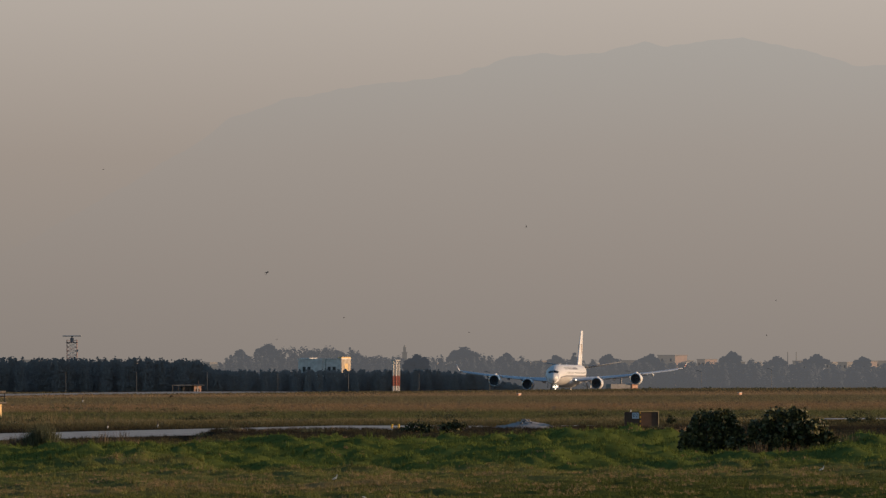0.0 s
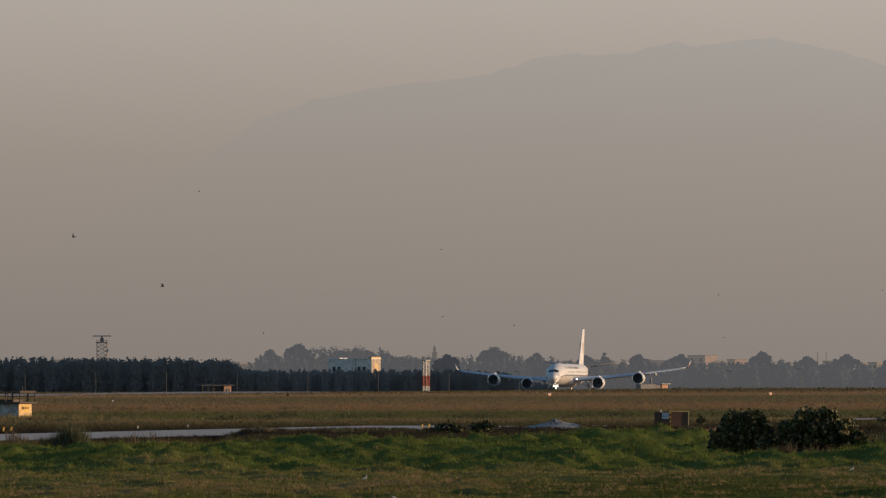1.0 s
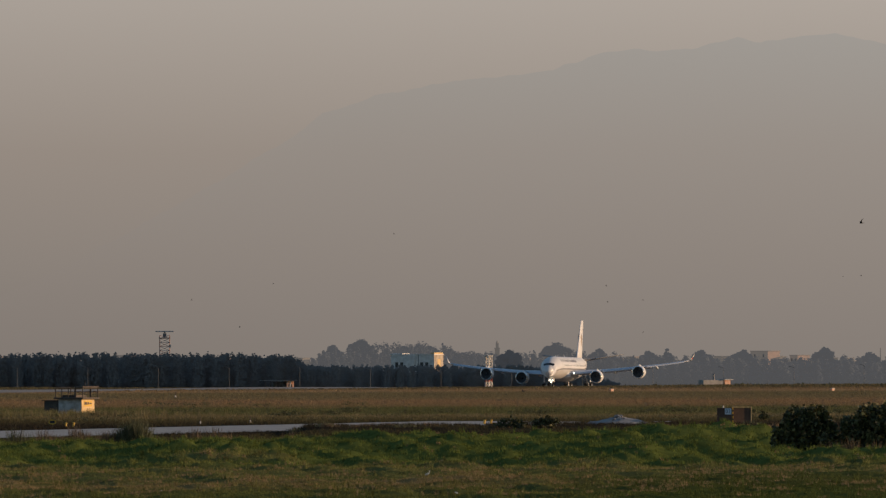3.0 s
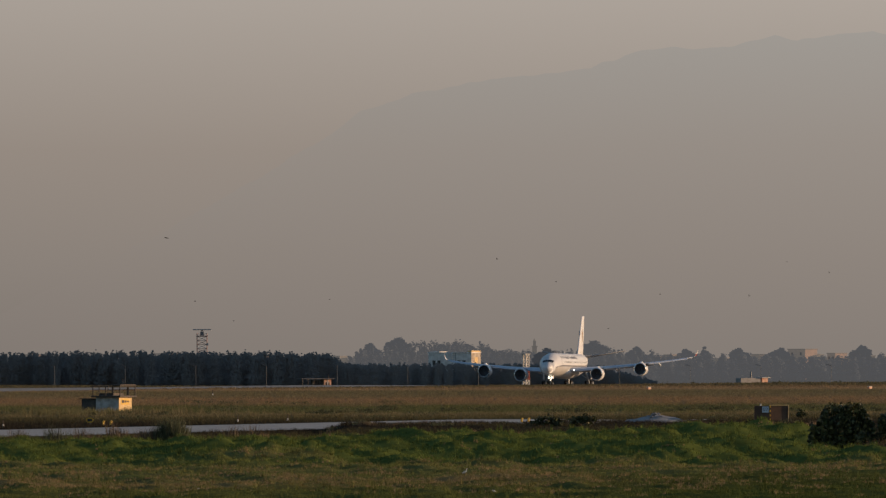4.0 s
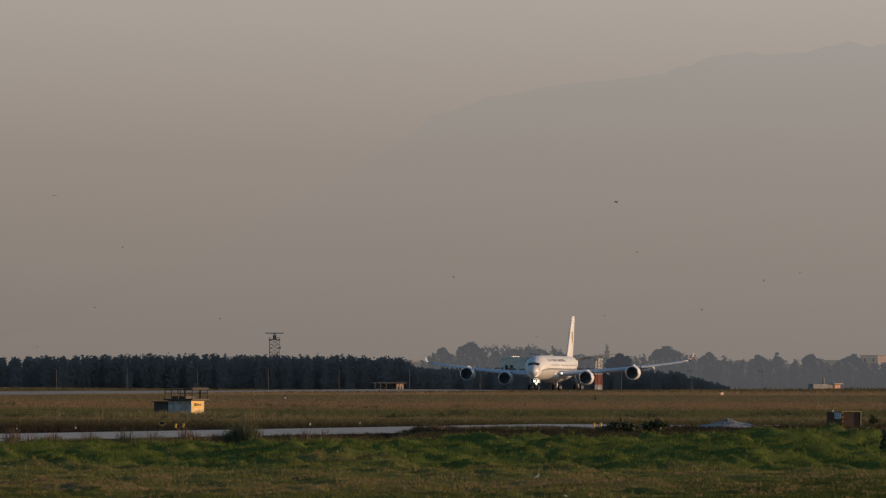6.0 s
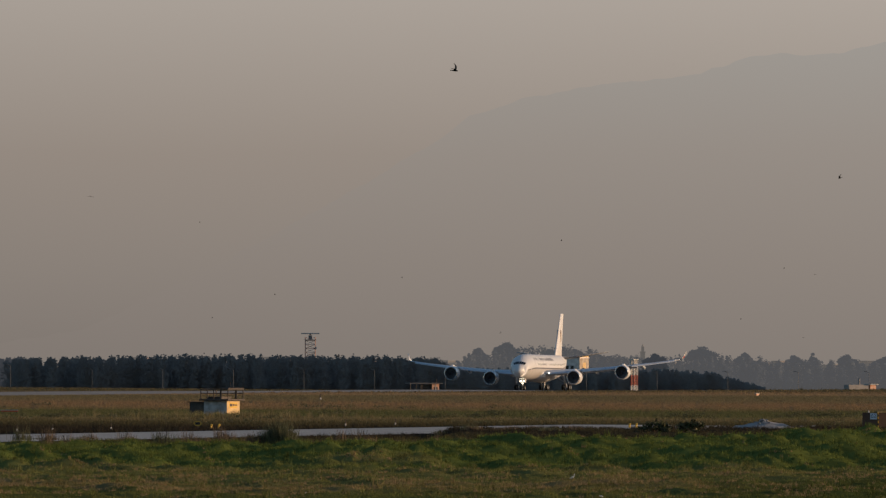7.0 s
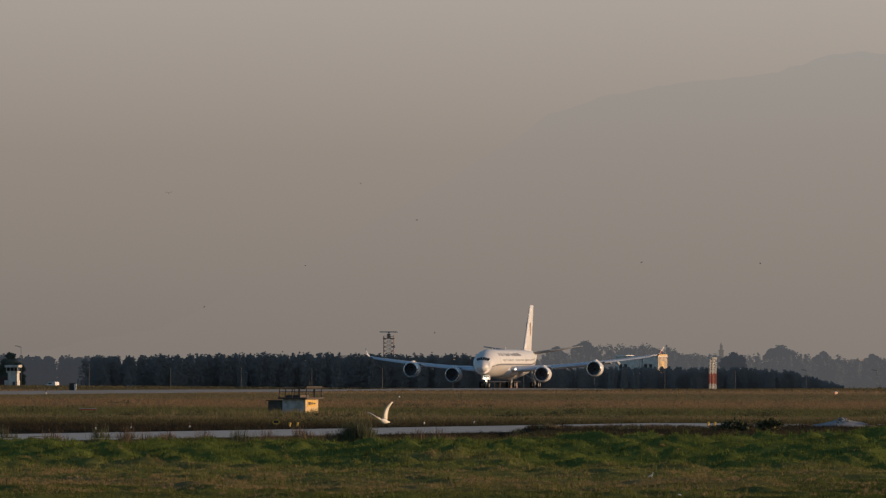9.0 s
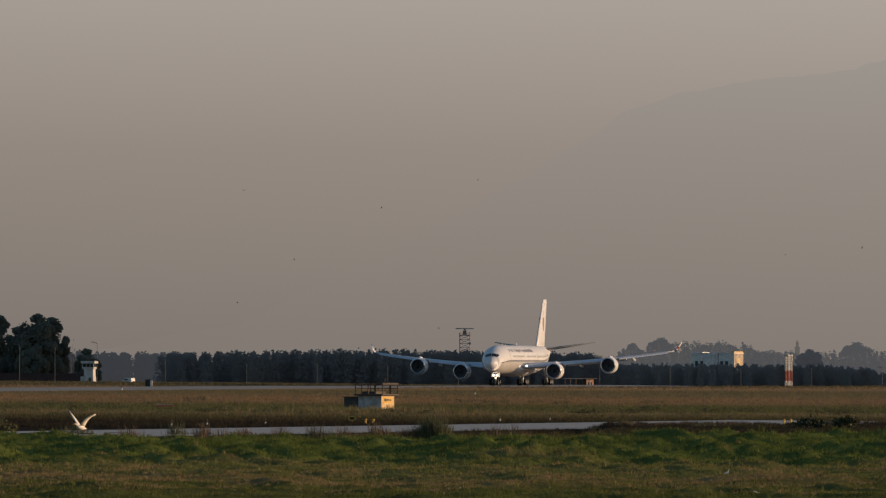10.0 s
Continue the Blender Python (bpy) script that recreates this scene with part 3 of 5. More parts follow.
    loft(bm, [[(h, le + c, z) for c, h in foil(ch, th)] for z, le, ch, th in ((7.3, 52.2, 10.6, 0.1), (9, 53.6, 9.6, 0.1), (13, 57.3, 7.3, 0.1), (17.3, 61.2, 4.7, 0.09), (17.5, 61.9, 3.8, 0.06))])
    bmesh.ops.recalc_face_normals(bm, faces=bm.faces)
    fin = part("tail_fin", bm, WHITE, plane, "tall white tail fin", True)
    for s in (1, -1):
        bm = bmesh.new()
        loft(bm, [[(s * (0.36 - 0.012 * k) + dx, 59.6 + 1.3 * math.cos(a) * 0.5, 12.4 + 1.9 * math.sin(a) * 0.75) for a in np.linspace(0, 2 * math.pi, 12, endpoint=False)] for k, dx in ((0, 0), (0, 0.05 * s))])
        part("fin_emblem", bm, EMBLEM, fin, "small brown emblem")
    # undercarriage
    g = new("nose_gear")
    g.parent = plane
    part("strut", tubed((0, 6.7, 0.6), (0, 6.5, 3.0), 0.13, 0.17, 10), STRUT, g)
    part("axle", tubed((-0.5, 6.7, 0.55), (0.5, 6.7, 0.55), 0.08), STRUT, g)
    part("drag_brace", tubed((0, 6.6, 1.3), (0, 8.6, 2.6), 0.07), STRUT, g)
    for s in (1, -1):
        wheel_parts(g, s * 0.36, 6.7, 0.55, 0.55, 0.4)
        part("gear_door", boxed(s * 0.62 - 0.03, s * 0.62 + 0.03, 5.4, 7.4, 1.7, 2.75), WHITE, g)
        bm = bmesh.new()
        bmesh.ops.create_uvsphere(bm, u_segments=12, v_segments=8, radius=0.2, matrix=Matrix.Translation((s * 0.34, 6.3, 2.05)))
        part("taxi_light", bm, LAMP, g, "bright landing light", True)
    bm = bmesh.new()
    bmesh.ops.create_uvsphere(bm, u_segments=12, v_segments=8, radius=0.16, matrix=Matrix.Translation((0, 6.25, 1.55)))
    part("taxi_light", bm, LAMP, g, "bright taxi light", True)
    for x, y in ((5.35, 35.5), (-5.35, 35.5), (0, 37.2)):
        g = new("main_gear")
        g.parent = plane
        part("strut", tubed((x, y, 0.7), (x * 0.85, y, 3.4), 0.2, 0.24, 10), STRUT, g)
        part("bogie_beam", tubed((x, y - 1.0, 0.68), (x, y + 1.0, 0.68), 0.14), STRUT, g)
        part("side_brace", tubed((x, y, 1.5), (x * 0.5 + 0.4, y, 3.0), 0.09), STRUT, g)
        part("gear_door", boxed(x + 0.55 * (1 if x > 0 else -1) - 0.03, x + 0.55 * (1 if x > 0 else -1) + 0.03, y - 0.9, y + 0.9, 1.7, 3.3), WHITE, g)
        for dx in (-0.66, 0.66):
            for dy in (-1.0, 1.0):
                wheel_parts(g, x + dx, y + dy, 0.68, 0.68, 0.5)
    return plane


airliner = build_airliner()


def run_row(t):
    """The take-off run: steady acceleration along the centre line."""
    s = 59.31 * t + 0.978 * t * t
    p = Vector((RUN_X, RUN_Y, 0)) + RUN * s
    z = lerp(p.y, STRIP) + 0.02
    dip = math.degrees(math.atan2(lerp(p.y, STRIP) - lerp((p - RUN * 35).y, STRIP), 35))
    return (t, pose(p.x, p.y, z, -dip, -0.5, -math.degrees(RUN_TURN)))


# ---- grass ----
def tufts(rng, X, Y, H, W, blades, lean=0.35):
    """Tufts of single-triangle blades at X, Y."""
    n = len(X)
    Z = np.array([ground_z(float(x), float(y)) for x, y in zip(X, Y)])
    X, Y, Z, H, W = (np.repeat(a, blades) for a in (X, Y, Z, H, W))
    m = n * blades
    ang = rng.random(m) * 2 * np.pi
    X = X + rng.normal(size=m) * W * 2.2
    Y = Y + rng.normal(size=m) * W * 2.2
    H = H * (0.6 + 0.8 * rng.random(m))
    tip = np.stack([X + np.cos(ang) * H * lean * rng.random(m), Y + np.sin(ang) * H * lean, Z + H], 1)
    dx, dy = np.cos(ang + 1.57) * W, np.sin(ang + 1.57) * W
    A = np.stack([X - dx, Y - dy, Z - 0.05], 1)
    B = np.stack([X + dx, Y + dy, Z - 0.05], 1)
    V = np.stack([A, B, tip], 1).reshape(-1, 3)
    return V, np.arange(3 * m).reshape(m, 3)


def patchy(x, y, s, seed):
    return np.array([noise.noise(Vector((a / s, b / s * 0.6, seed))) for a, b in zip(x, y)])


def tussock(x, y, s, seed):
    """Clumps drawn out in depth, slanting across the bank."""
    return np.array([noise.noise(Vector(((a + 0.06 * b) / s, b / s * 0.12, seed))) for a, b in zip(x, y)])


def build_grass():
    m = growth_material("grass_blades", 1.0, 0.6, 0.0, 0.25)
    rng = np.random.default_rng(11)
    n = 92000
    Y = 365 + (740 - 365) * rng.random(n) ** 1.15
    X = (rng.random(n) * 150 - 78) * 0.001 * Y
    U = X / Y * 1000
    tax = np.array([taxi_side(float(a), float(b)) for a, b in zip(X, Y)])
    keep = (tax < -33) | ((U > -9) & (tax < -6)) | (U > 14)
    X, Y = X[keep], Y[keep]
    p = 0.6 * patchy(X, Y, 4.0, 1.0) + tussock(X, Y, 1.5, 2.0) + 0.5 * tussock(X, Y, 0.7, 3.0)
    H = np.clip(0.15 + 0.12 * p, 0.1, 0.27) * np.interp(Y, [480, 520], [0.5, 1.15])
    V, F = tufts(rng, X, Y, H, np.full(len(X), 0.014), 9, 1.3)
    tagged(mesh_object("meadow_grass", V, F, m), "lush green and yellowing grass on a rough bank", "grass", kind="stuff")
    n = 5000
    Y = 375 + (600 - 375) * rng.random(n)
    X = (rng.random(n) * 150 - 78) * 0.001 * Y
    p = patchy(X, Y, 7.0, 9.0)
    X, Y = X[p > -0.05], Y[p > -0.05]
    V, F = tufts(rng, X, Y, 0.12 + 0.26 * rng.random(len(X)) ** 3, np.full(len(X), 0.014), 16, 0.6)
    tagged(mesh_object("grass_clumps", V, F, m), "taller grass clumps on the bank", "grass", kind="stuff")
    # dead straw in streaks on the green flat; thin on the bank as sunlit tips
    straw = mat("straw_and_lit_tips", (0.37, 0.255, 0.135), 0.95, color2=(0.24, 0.19, 0.095), scale=1.5, island=0.35, spec=0.0, through_light=0.2)
    n = 60000
    Y = 385 + (585 - 385) * rng.random(n)
    X = (rng.random(n) * 150 - 78) * 0.001 * Y
    p = 0.7 * np.array([noise.noise(Vector((a / 3.5, b / 9.0, 15.0))) for a, b in zip(X, Y)]) + 0.6 * patchy(X, Y, 0.9, 16.0)
    keep = p > np.interp(Y, [385, 420, 495, 520], [0.34, 0.19, 0.2, 0.42])
    X, Y = X[keep], Y[keep]
    V, F = tufts(rng, X, Y, 0.06 + 0.11 * rng.random(len(X)), np.full(len(X), 0.013), 9, 1.2)
    tagged(mesh_object("straw_and_tip_grass", V, F, straw), "dead straw among the green, and straw as sunlit tips", "grass", kind="stuff")
    n = 64000
    Y = 745 + (1720 - 745) * rng.random(n) ** 1.1
    X = (rng.random(n) * 155 - 80) * 0.001 * Y
    off = np.array([abs(off_runway(float(a), float(b))) for a, b in zip(X, Y)])
    tax = np.array([taxi_side(float(a), float(b)) for a, b in zip(X, Y)])
    keep = (off > 25) & ((tax > -6) | (X > 0.0145 * Y))
    X, Y = X[keep], Y[keep]
    p = patchy(X, Y, 14.0, 5.0) + 0.5 * patchy(X, Y, 4.0, 6.0)
    H = np.clip(0.22 + 0.1 * p, 0.12, 0.4) * np.interp(Y, [900, 1300, 1700], [1.0, 0.8, 0.6])
    V, F = tufts(rng, X, Y, H, np.full(len(X), 0.038), 12, 1.1)
    Vh, Fh = tufts(rng, at(-30.6, 938) + 5.5 * rng.normal(size=420), 926 + 20 * rng.random(420), 0.35 + 0.4 * rng.random(420), np.full(420, 0.03), 12, 0.5)
    F = np.vstack([F, Fh + len(V)])
    V = np.vstack([V, Vh])
    tagged(mesh_object("dry_grass", V, F, growth_material("field_blades", 0.3, 0.25, 0.0, 0.3)), "tall dry brown grass between taxiway and runway", "grass", kind="stuff")


def build_verge():
    """Grass beyond the runway."""
    m = bpy.data.materials["field_blades"]
    rng = np.random.default_rng(17)
    n = 26000
    Y = 1640 + 900 * rng.random(n)
    X = (rng.random(n) * 150 - 80) * 0.001 * Y
    off = np.array([off_runway(float(a), float(b)) for a, b in zip(X, Y)])
    X, Y = X[np.abs(off) > 24.5], Y[np.abs(off) > 24.5]
    V, F = tufts(rng, X, Y, 0.1 + 0.25 * rng.random(len(X)), np.full(len(X), 0.09), 7, 1.2)
    tagged(mesh_object("verge_grass", V, F, m), "dry grass along the runway's verge", "grass", kind="stuff")


# ---- taxiway ----
TAXI_A, TAXI_B = Vector((-49, 722, 0)), Vector((2.3, 870, 0))
TAXI_WAY = (TAXI_B - TAXI_A).normalized()
TAXI_OUT = Vector((-TAXI_WAY.y, TAXI_WAY.x, 0))


def taxi_side(x, y):
    """Metres beyond the taxiway's far edge."""
    return (Vector((x, y, 0)) - TAXI_A).dot(TAXI_OUT)


def build_taxiway():
    slab = mat("taxiway_concrete", (0.4, 0.385, 0.36), 0.75, color2=(0.24, 0.23, 0.215), scale=1.6, bump=0.3, bump_scale=0.25)
    bm = bmesh.new()
    rows = []
    for a in range(-200, 141, 10):
        rows.append([bm.verts.new((*(TAXI_A + TAXI_WAY * a - TAXI_OUT * s).xy, lerp((TAXI_A + TAXI_WAY * a - TAXI_OUT * s).y, FIELD) + 0.06)) for s in (9, 15, 21, 27, 33)])
    for r0, r1 in zip(rows, rows[1:]):
        for i in range(4):
            bm.faces.new((r0[i], r0[i + 1], r1[i + 1], r1[i]))
    bmesh.ops.recalc_face_normals(bm, faces=bm.faces)
    tagged(link("taxiway", bm, slab), "pale grey concrete taxiway behind the grass bank", "taxiway", kind="structure")


build_taxiway()
build_grass()
build_verge()
bm = bmesh.new()
bm.faces.new([bm.verts.new((at(u, y), y, lerp(y, FIELD) + 0.3)) for u, y in ((57, 880), (72, 880), (72, 896), (57, 896))])
tagged(link("apron_patch", bm, bpy.data.materials["taxiway_concrete"]), "pale strip of old concrete among the weeds", "pavement", kind="structure")

# ---- bushes and single trees ----
# lighter leaf colour strewn over the dark crowns as painted sunlight
BUSH_SUNLIT = mat("sunlit_leaf", (0.24, 0.2, 0.085), 0.6, color2=(0.17, 0.17, 0.07), scale=0.4, island=0.4, through_light=0.2)
BUSH_LEAF = mat("bush_leaf", (0.045, 0.058, 0.022), 0.55, color2=(0.09, 0.088, 0.034), scale=0.4, island=0.7, spec=0.4, through_light=0.15)
BUSH_BROWN = mat("dry_shrub", (0.11, 0.078, 0.048), 0.9, color2=(0.17, 0.12, 0.068), scale=0.5, island=0.4)
WEED = mat("weed_leaf", (0.1, 0.11, 0.05), 0.9, color2=(0.14, 0.13, 0.065), scale=0.8, island=0.4, through_light=0.3)
PINE_LEAF = mat("pine_foliage", (0.09, 0.094, 0.075), 1.0, color2=(0.115, 0.115, 0.085), scale=2.0, island=0.2, spec=0.0)
WEED_DARK = mat("grey_green_leaf", (0.075, 0.085, 0.042), 0.8, color2=(0.11, 0.115, 0.06), scale=0.5, island=0.5, through_light=0.25)
BARK = mat("bark", (0.07, 0.055, 0.045), 0.9, vary=0.5, scale=0.3)
# haze over the far leaves is added as a grey-blue glow
HAZY_LEAF = mat("haze_glow_foliage", (0.03, 0.036, 0.044), 1.0, color2=(0.036, 0.042, 0.048), scale=3.0, island=0.2, spec=0.0, emit=(0.228, 0.225, 0.232), glow=0.37)


def bush(name, label, seed, u, y, lumps, leaf, n, material, stems=6, category="bush", z0=None, sprigs=0, group="", pale=0, stalky=False):
    """Lumps: (dx, dz, rx, rz) of leaf masses above the foot."""
    rng = np.random.default_rng(seed)
    x = at(u, y)
    z = ground_z(x, y) if z0 is None else z0
    thing = empty(name, pose(x, y, z), label, category, group)
    C = [(dx, rng.normal() * rx * 0.3, dz) for dx, dz, rx, rz in lumps]
    R = [(rx * 0.88, rx * 0.8, rz * 0.88) for dx, dz, rx, rz in lumps]
    for i in range(sprigs):
        j = i % len(lumps)
        a = rng.uniform(-0.3, 3.44)
        k = 0.2 + 0.3 * rng.random()
        C.append((C[j][0] + R[j][0] * math.cos(a) * 1.02, C[j][1] + rng.normal() * 0.3, C[j][2] + R[j][2] * math.sin(a) * 1.02))
        R.append((R[j][0] * k, R[j][0] * k, R[j][2] * (k + 0.1)))
    if stalky:
        V, F = stalk_mesh(rng, C, R, n, leaf)
        tagged(mesh_object("stalk_tuft", V, F, material, thing), kind="stuff")
    else:
        V, F, _ = cloud(rng, C, R, [max(20, int(n * r[0] * r[2])) for r in R], leaf)
        V[:, 2] = np.maximum(V[:, 2], -0.1)
        mesh_object("crown", V, F, material, thing)
    if pale:
        V, F, _ = cloud(rng, C, [(a * 1.06, b * 1.06, c * 1.06) for a, b, c in R], [max(2, int(pale * r[0] * r[2])) for r in R], leaf * 1.1)
        tagged(mesh_object("sunlit_leaves", V, F, BUSH_SUNLIT, thing), "pale leaves that stand for sunlit ones")
    for i in range(stems):
        dx, dz, rx, rz = lumps[i % len(lumps)]
        a = rng.random() * 6.28
        part("stem", tubed((dx * 0.5 + 0.1 * math.cos(a), 0.1 * math.sin(a), -0.1), (dx + rx * 0.4 * math.cos(a), rx * 0.4 * math.sin(a), dz + rz * 0.3), 0.035, 0.012, 5), BARK, thing)
    return thing


def stalk_mesh(rng, C, R, n, wide):
    """Thin upright stalks that rise from the ground through the leaf masses C, R."""
    T = []
    for c, q in zip(C, R):
        m = max(12, int(n * q[0] * q[2]))
        k = rng.normal(size=(m, 3)) * 0.5
        foot = np.stack([c[0] + k[:, 0] * q[0], c[1] + k[:, 1] * q[1], np.full(m, -0.1)], 1)
        top = (c[2] + q[2]) * (0.45 + 0.6 * rng.random(m))
        tip = foot + np.stack([0.22 * top * rng.normal(size=m), 0.2 * top * rng.normal(size=m), top + 0.1], 1)
        side = np.stack([np.full(m, wide), wide * rng.normal(size=m), np.zeros(m)], 1)
        T.append(np.stack([foot - side, foot + side, tip], 1))
    V = np.concatenate(T).reshape(-1, 3)
    return V, np.arange(len(V)).reshape(-1, 3)


def tree(name, label, seed, u, y, height, width, leaf, n, material, trunk=0.3, z0=None, bark=None, tall=1.0, low=None):
    """A spreading tree: trunk, limbs and a crown of clumps with gaps."""
    rng = np.random.default_rng(seed)
    x = at(u, y)
    z = ground_z(x, y) if z0 is None else z0
    thing = empty(name, pose(x, y, z), label, "tree")
    part("trunk", tubed((0, 0, -0.3), (rng.normal() * 0.2, 0, height * 0.55), trunk, trunk * 0.5, 8), bark or BARK, thing)
    C, R = [], []
    for i in range(44):
        a = rng.random() * 6.28
        r = width * (0.2 + 0.62 * rng.random())
        zz = height * (0.15 + 0.72 * rng.random() * (1.15 - 0.5 * r / width))
        if low is not None:
            zz = height * (low + (0.9 - low) * math.sqrt(rng.random() * max(0.0, 1 - 0.85 * (r / width) ** 2)))
        s = width * (0.13 + 0.2 * rng.random())
        C.append((r * math.cos(a), r * math.sin(a), min(zz, height - s * 0.55)))
        R.append((s, s, max(s * 0.62 * tall, height * 0.07)))
    C.append((0, 0, height - width * 0.2))
    R.append((width * 0.3, width * 0.3, width * 0.2))
    for k, q in ((0.3, 0.5), (0.5, 0.55), (0.7, 0.5)):
        C.append((0, 0, height * k))
        R.append((width * q, width * q, height * 0.2))
    for c in C[:6]:
        part("limb", tubed((0, 0, height * 0.35), c, trunk * 0.4, trunk * 0.12, 5), bark or BARK, thing)
    V, F, O = cloud(rng, C, R, [int(n * 0.45)] * len(C), leaf, 0.9)
    mesh_object("crown", V, F, material, thing, O)
    return thing


# two broad bushes on the bank's edge, and the shrubs along the taxiway
bush("broad_bush", "broad dark green leafy bush on the grass bank", 21, 45.3, 545, [(-1.09, 1.09, 0.68, 0.72), (-0.4, 1.88, 0.72, 0.84), (0.5, 1.82, 0.72, 0.89), (1.09, 1.09, 0.63, 0.89), (0.0, 0.85, 1.17, 0.79), (1.5, 0.95, 0.5, 0.5), (-1.35, 0.75, 0.5, 0.5)], 0.17, 470, BUSH_LEAF, 22, z0=0.2, sprigs=110, pale=60)
bush("broad_bush", "broad dark green leafy bush with dry stalks at its foot", 22, 53.2, 545, [(-1.36, 1.54, 0.84, 0.97), (-0.56, 2.24, 0.79, 0.85), (0.56, 2.05, 0.89, 0.97), (1.46, 1.54, 0.84, 0.97), (0.11, 1.02, 1.57, 0.97), (2.14, 1.2, 0.63, 0.73), (-1.7, 1.0, 0.6, 0.6)], 0.17, 470, BUSH_LEAF, 22, z0=-0.15, sprigs=130, pale=110)
bush("dry_shrub", "brown withered shrub beside the leafy bushes", 23, 58.6, 548, [(-0.5, 0.9, 0.8, 0.75), (0.5, 0.75, 0.8, 0.7), (0.0, 0.4, 1.0, 0.5)], 0.022, 700, BUSH_BROWN, 10, z0=0.2, sprigs=10, stalky=True)
bush("dry_shrub", "dry stalks under the leafy bushes", 27, 48.6, 539, [(-0.8, 0.35, 0.5, 0.5), (0, 0.5, 0.4, 0.7), (0.9, 0.55, 0.5, 0.75), (2.0, 0.5, 0.5, 0.7), (3.2, 0.5, 0.6, 0.65), (4.3, 0.5, 0.6, 0.6)], 0.02, 420, BUSH_BROWN, 20, z0=0.0, sprigs=20, stalky=True)
bush("low_bush", "low dark bush at the taxiway's edge", 24, 14.6, 708, [(-0.5, 0.35, 0.65, 0.4), (0.3, 0.6, 0.6, 0.45), (0.6, 0.3, 0.6, 0.4)], 0.13, 1200, BUSH_LEAF, 5, z0=0.55, sprigs=10)
bush("low_bush", "low dark bush at the taxiway's edge", 25, 18.1, 708, [(-0.45, 0.4, 0.65, 0.48), (0.45, 0.48, 0.62, 0.48)], 0.13, 1200, BUSH_LEAF, 4, z0=0.55, sprigs=8)
bush("round_shrub", "round grey-green shrub at the taxiway's edge", 26, -24.6, 645, [(-0.4, 0.9, 0.5, 0.8), (0.1, 1.2, 0.55, 0.9), (0.55, 0.95, 0.45, 0.8)], 0.022, 900, WEED_DARK, 12, sprigs=16, stalky=True)
bush("dry_shrub", "low brown shrub at the taxiway's edge", 31, -26.7, 645, [(-0.4, 0.65, 0.45, 0.6), (0.4, 0.75, 0.5, 0.6)], 0.02, 700, BUSH_BROWN, 10, sprigs=8, stalky=True)
bush("round_shrub", "round grey-green shrub at the taxiway's edge", 28, -69.5, 700, [(-0.3, 0.5, 0.9, 0.7), (0.8, 0.3, 0.5, 0.4)], 0.13, 900, WEED, 5)
bush("low_bush", "low dark bush behind the sign", 29, 41.0, 850, [(0, 0.45, 0.55, 0.55)], 0.14, 1100, BUSH_LEAF, 4)
bush("low_bush", "low green shrub in the field", 30, 61.0, 860, [(-0.8, 0.4, 0.9, 0.5), (0.8, 0.4, 1.0, 0.5)], 0.15, 600, WEED, 4)
_r = random.Random(8)
for i in range(34):
    yy = _r.choice([880, 930, 990, 1060, 1130]) + _r.uniform(-30, 30)
    k = _r.uniform(0.6, 1.5)
    bush("field_weed", "olive weed clump in the dry field", 100 + i, _r.uniform(-68, 64), yy, [(-0.7 * k, 0.24, 0.9 * k, 0.28 * k), (0.6 * k, 0.26, 0.8 * k, 0.33 * k)], 0.1, 420, WEED if i % 3 else WEED_DARK, 3, group="weeds in the dry field")
for i in range(26):
    yy = _r.uniform(620, 690)
    k = _r.uniform(1.0, 2.1)
    bush("edge_weed", "thin dry weed on the bank's crest", 200 + i, _r.uniform(-68, -8), yy, [(0, 0.35 * k, 0.35 * k, 0.3 * k), (0.3 * k, 0.2, 0.3 * k, 0.25 * k)], 0.014, 220, BUSH_BROWN if i % 3 else WEED_DARK, 6, sprigs=4, group="weeds on the bank", stalky=True)

# pines beside the watch tower
for i, (u, y, h, w) in enumerate(((-69.8, 2450, 17.6, 4.8), (-65.8, 2450, 18.2, 6.6), (-64.3, 2470, 17.4, 5.0), (-64.2, 2480, 13.0, 4.4), (-67.9, 2470, 15.0, 5.0), (-74.5, 2460, 16.0, 5.5), (-71.8, 2440, 9.0, 4.5), (-66.4, 2440, 9.0, 4.6))):
    tree("pine_tree", "tall dark pine with a dense crown behind the watch tower", 40 + i, u, y, h, w, 0.6, 640, PINE_LEAF, 0.4, tall=1.7)
tree("round_tree", "round dark tree behind the watch tower", 46, -60.7, 2430, 9.2, 4.2, 0.5, 520, PINE_LEAF, 0.3, tall=1.4)
tree("bare_tree", "thin leafless tree beside the pines", 47, -62.1, 2420, 11.5, 1.3, 0.16, 10, BARK, 0.14)

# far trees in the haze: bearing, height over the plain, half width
# this wood's leaves glow faintly as well, in place of haze
woods("far_wood", "belt of far trees pale in the haze", 5, -66, -50, 3500, 60, 1.0, 10.8, 3.0, 0.85, 200, mat("haze_glow_wood", (0.04, 0.044, 0.05), 1.0, color2=(0.05, 0.053, 0.058), scale=3.0, spec=0.0, emit=(0.21, 0.22, 0.245), glow=0.2), base=-3)
woods("far_wood", "belt of far trees pale in the haze", 6, -6, 26, 3650, 90, 1.0, 11.4, 3.2, 0.95, 140, HAZY_LEAF, base=-3, flatten=0.3, uneven=0.35)
woods("far_wood", "belt of far trees pale in the haze", 7, 20, 72, 3450, 120, 0.9, 9.6, 3.2, 0.95, 160, HAZY_LEAF, base=-3, flatten=0.3, uneven=0.35,
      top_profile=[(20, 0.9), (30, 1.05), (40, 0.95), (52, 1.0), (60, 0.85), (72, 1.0)])
